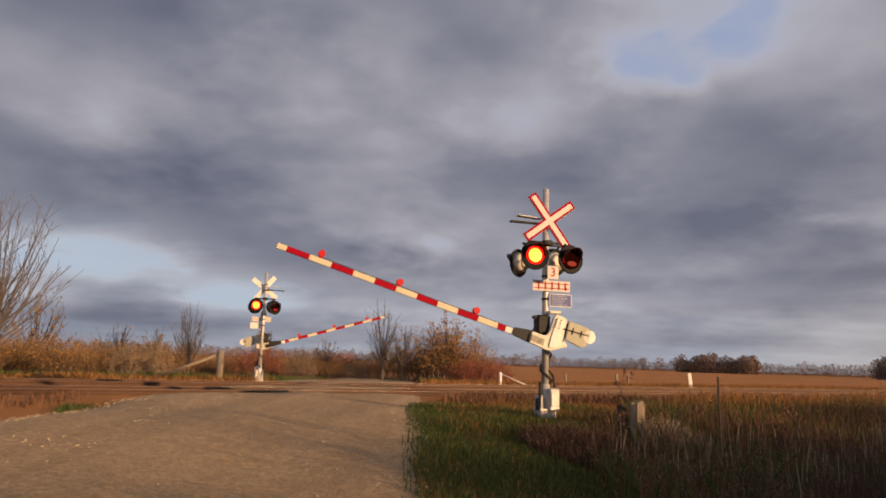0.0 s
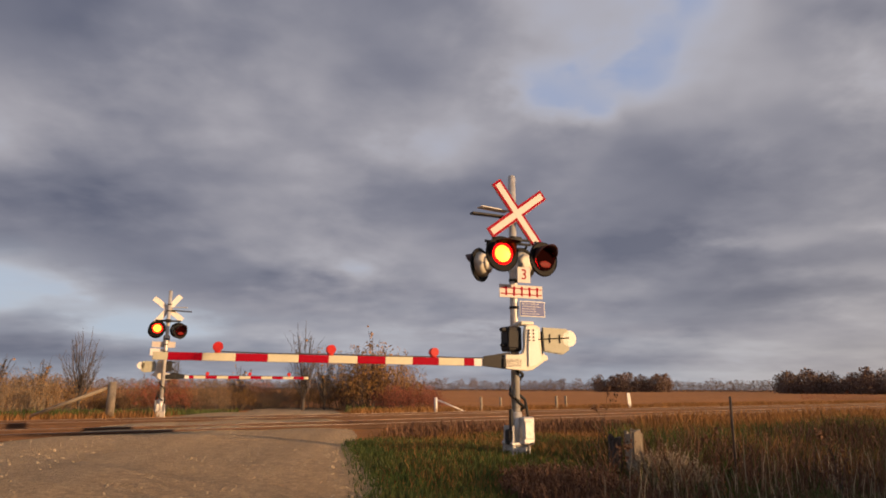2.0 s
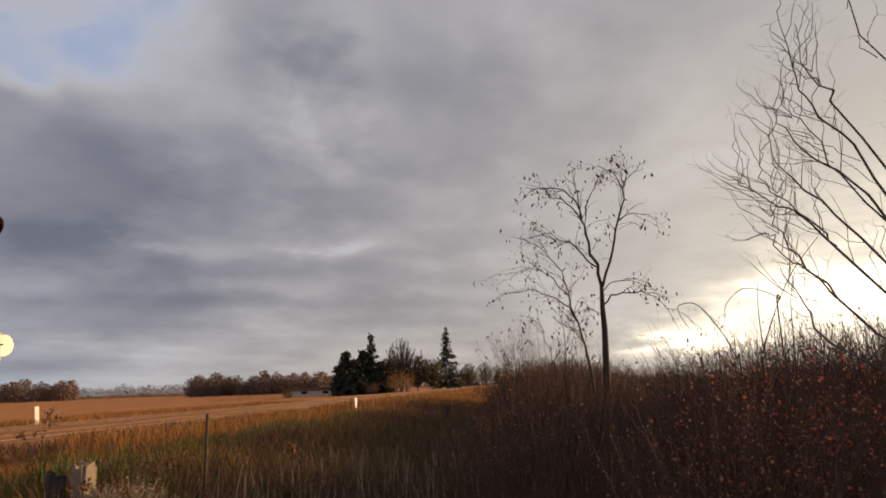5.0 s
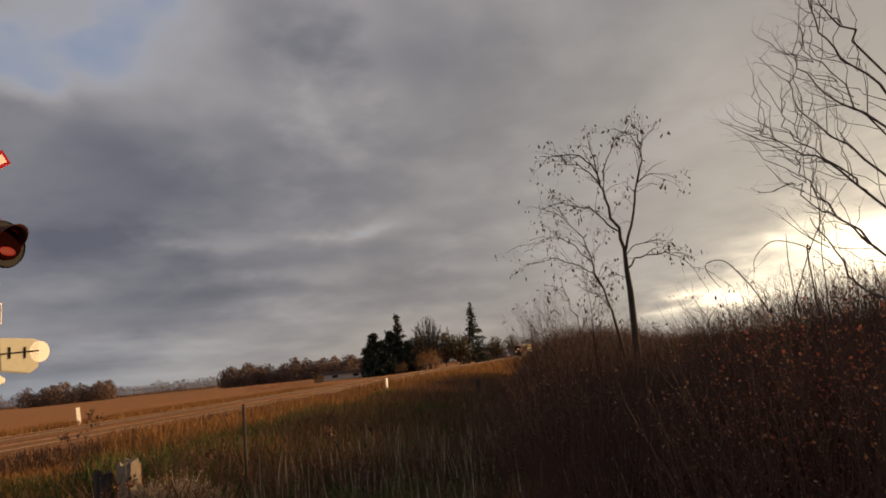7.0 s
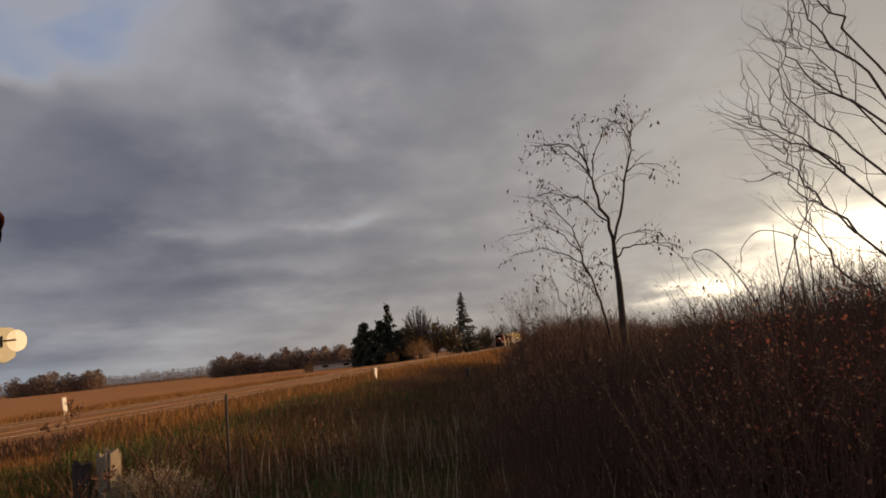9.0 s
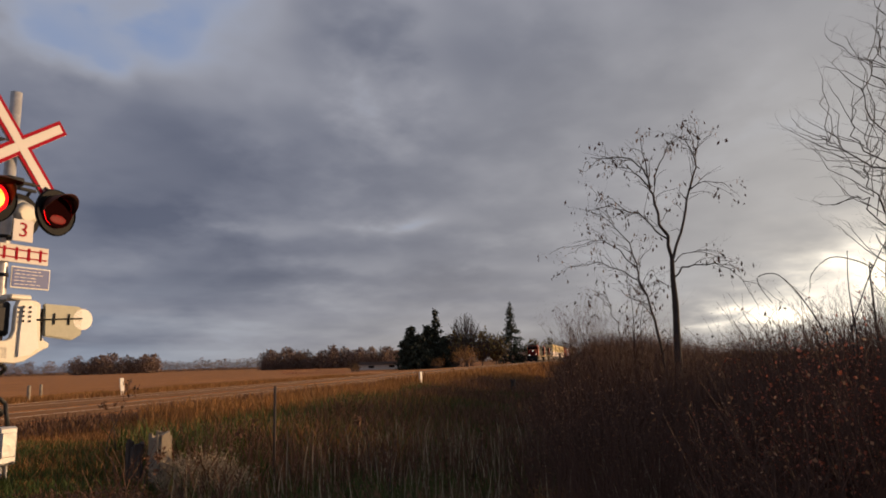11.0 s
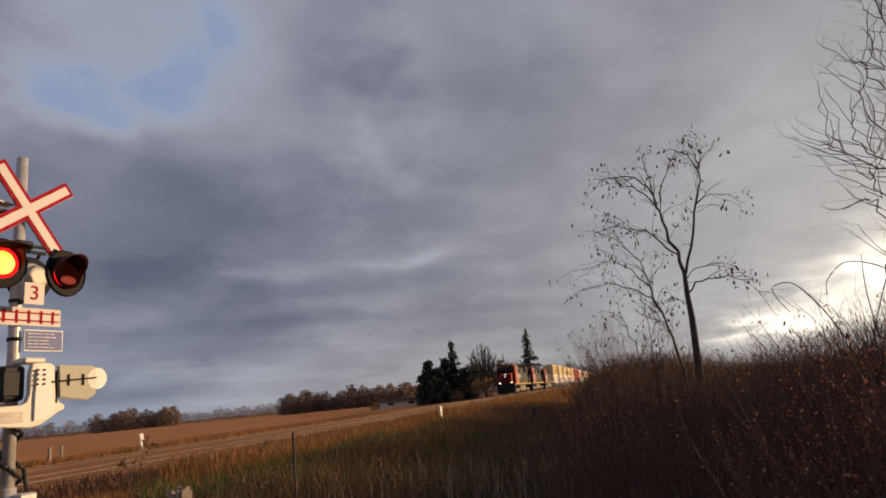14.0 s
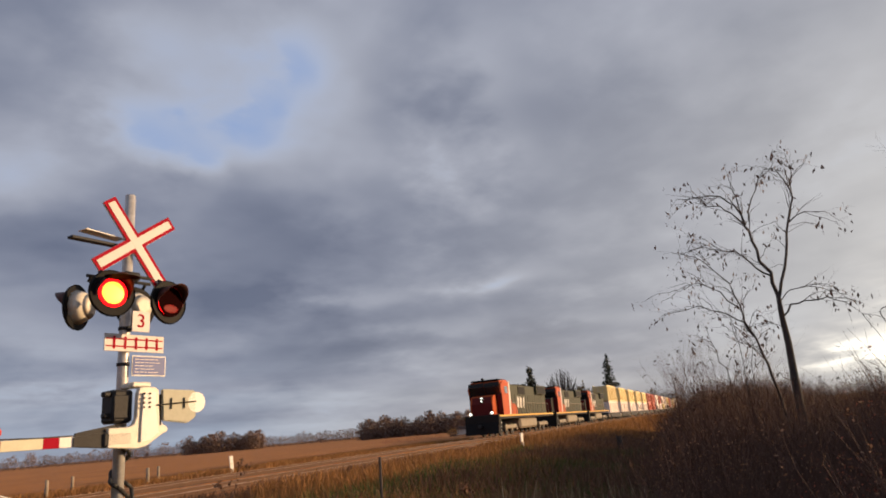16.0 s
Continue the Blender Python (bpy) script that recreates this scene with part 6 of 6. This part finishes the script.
def thistle(x, y, tall, seed):
    rnd = random.Random(seed)
    t = thing("dead_thistle", "dead dark seed-headed weed standing in grass", "weed", on_ground(x, y), "seed-headed weeds")
    wood, tips = Shape(), []
    grow(wood, tips, rnd, Vector((0, 0, -0.05)), Vector((rnd.gauss(0, 0.08), rnd.gauss(0, 0.08), 1)), tall, 0.010, 2, 0.45, 0.3, 4, 0.40, (1, 2))
    wood.link("stalk", M["dark_bark"], t)
    heads = Shape()
    for p in tips[len(tips) // 4:]:
        for _ in range(2):
            heads.leaf(p, rnd.uniform(0.025, 0.055), rnd, -0.3, 0.7)
    tagged(heads.link("seed_head", M["brown_weed"], t), kind="stuff")


for k, (x, y, tall) in enumerate(((3.05, 12.9, 0.75), (3.3, 13.2, 0.6), (4.6, 11.6, 0.55), (2.5, 10.4, 0.5), (5.2, 10.2, 0.7), (4.0, 8.6, 0.7), (6.2, 9.4, 0.7))):
    thistle(x, y, tall, 80 + k)


def motions():
    # gates come down, added shutters cover the flashers in turn, the train runs in
    falls = [(0.0, 16.5), (0.25, 14.6), (0.5, 11.7), (0.8, 8.0), (1.0, 5.8), (1.2, 3.2), (1.4, 0.9), (1.6, 0.0), (16.0, 0.0)]
    flips = []
    for k in range(17):
        flips += [(k + 0.35, 1), (k + 0.85 - 0.006 * k, 0)]
    for sig in (near_signal, far_signal):
        added_shutters = [c for c in sig.children if c.name.split(".")[0] == "flap"]
        for arm in (c for c in sig.children if c.name.split(".")[0] == "gate_arm"):
            rest = arm.matrix_basis.copy()
            walk(arm, [(t, rest @ pose(0, 0, 0, 0, a, 0)) for t, a in falls])
        for j, flap in enumerate(added_shutters):
            rest = flap.matrix_basis.copy()
            side = j % 2
            shut, lifted = rest, rest @ pose(0, 0, 0, -86)
            now = lifted if side == 0 else shut
            rows = [(0.0, now)]
            for t, right_on in flips:
                if t > 15.9:
                    break
                rows.append((t - 0.034, now))
                now = lifted if (right_on == 1) == (side == 1) else shut
                rows.append((t, now))
            rows.append((16.0, now))
            walk(flap, rows)
    yaw = math.degrees(math.atan2(U.y, U.x))
    for ob, behind, z in TRAIN:
        rows = []
        for t in (0.0, 4.0, 8.0, 12.0, 16.0):
            p = rail_point(TRAIN_S + TRAIN_V * (16.0 - t) + behind, TRACKS[1])
            rows.append((t, pose(p.x, p.y, RAIL_TOP + z, 0, 0, yaw)))
        walk(ob, rows)


motions()
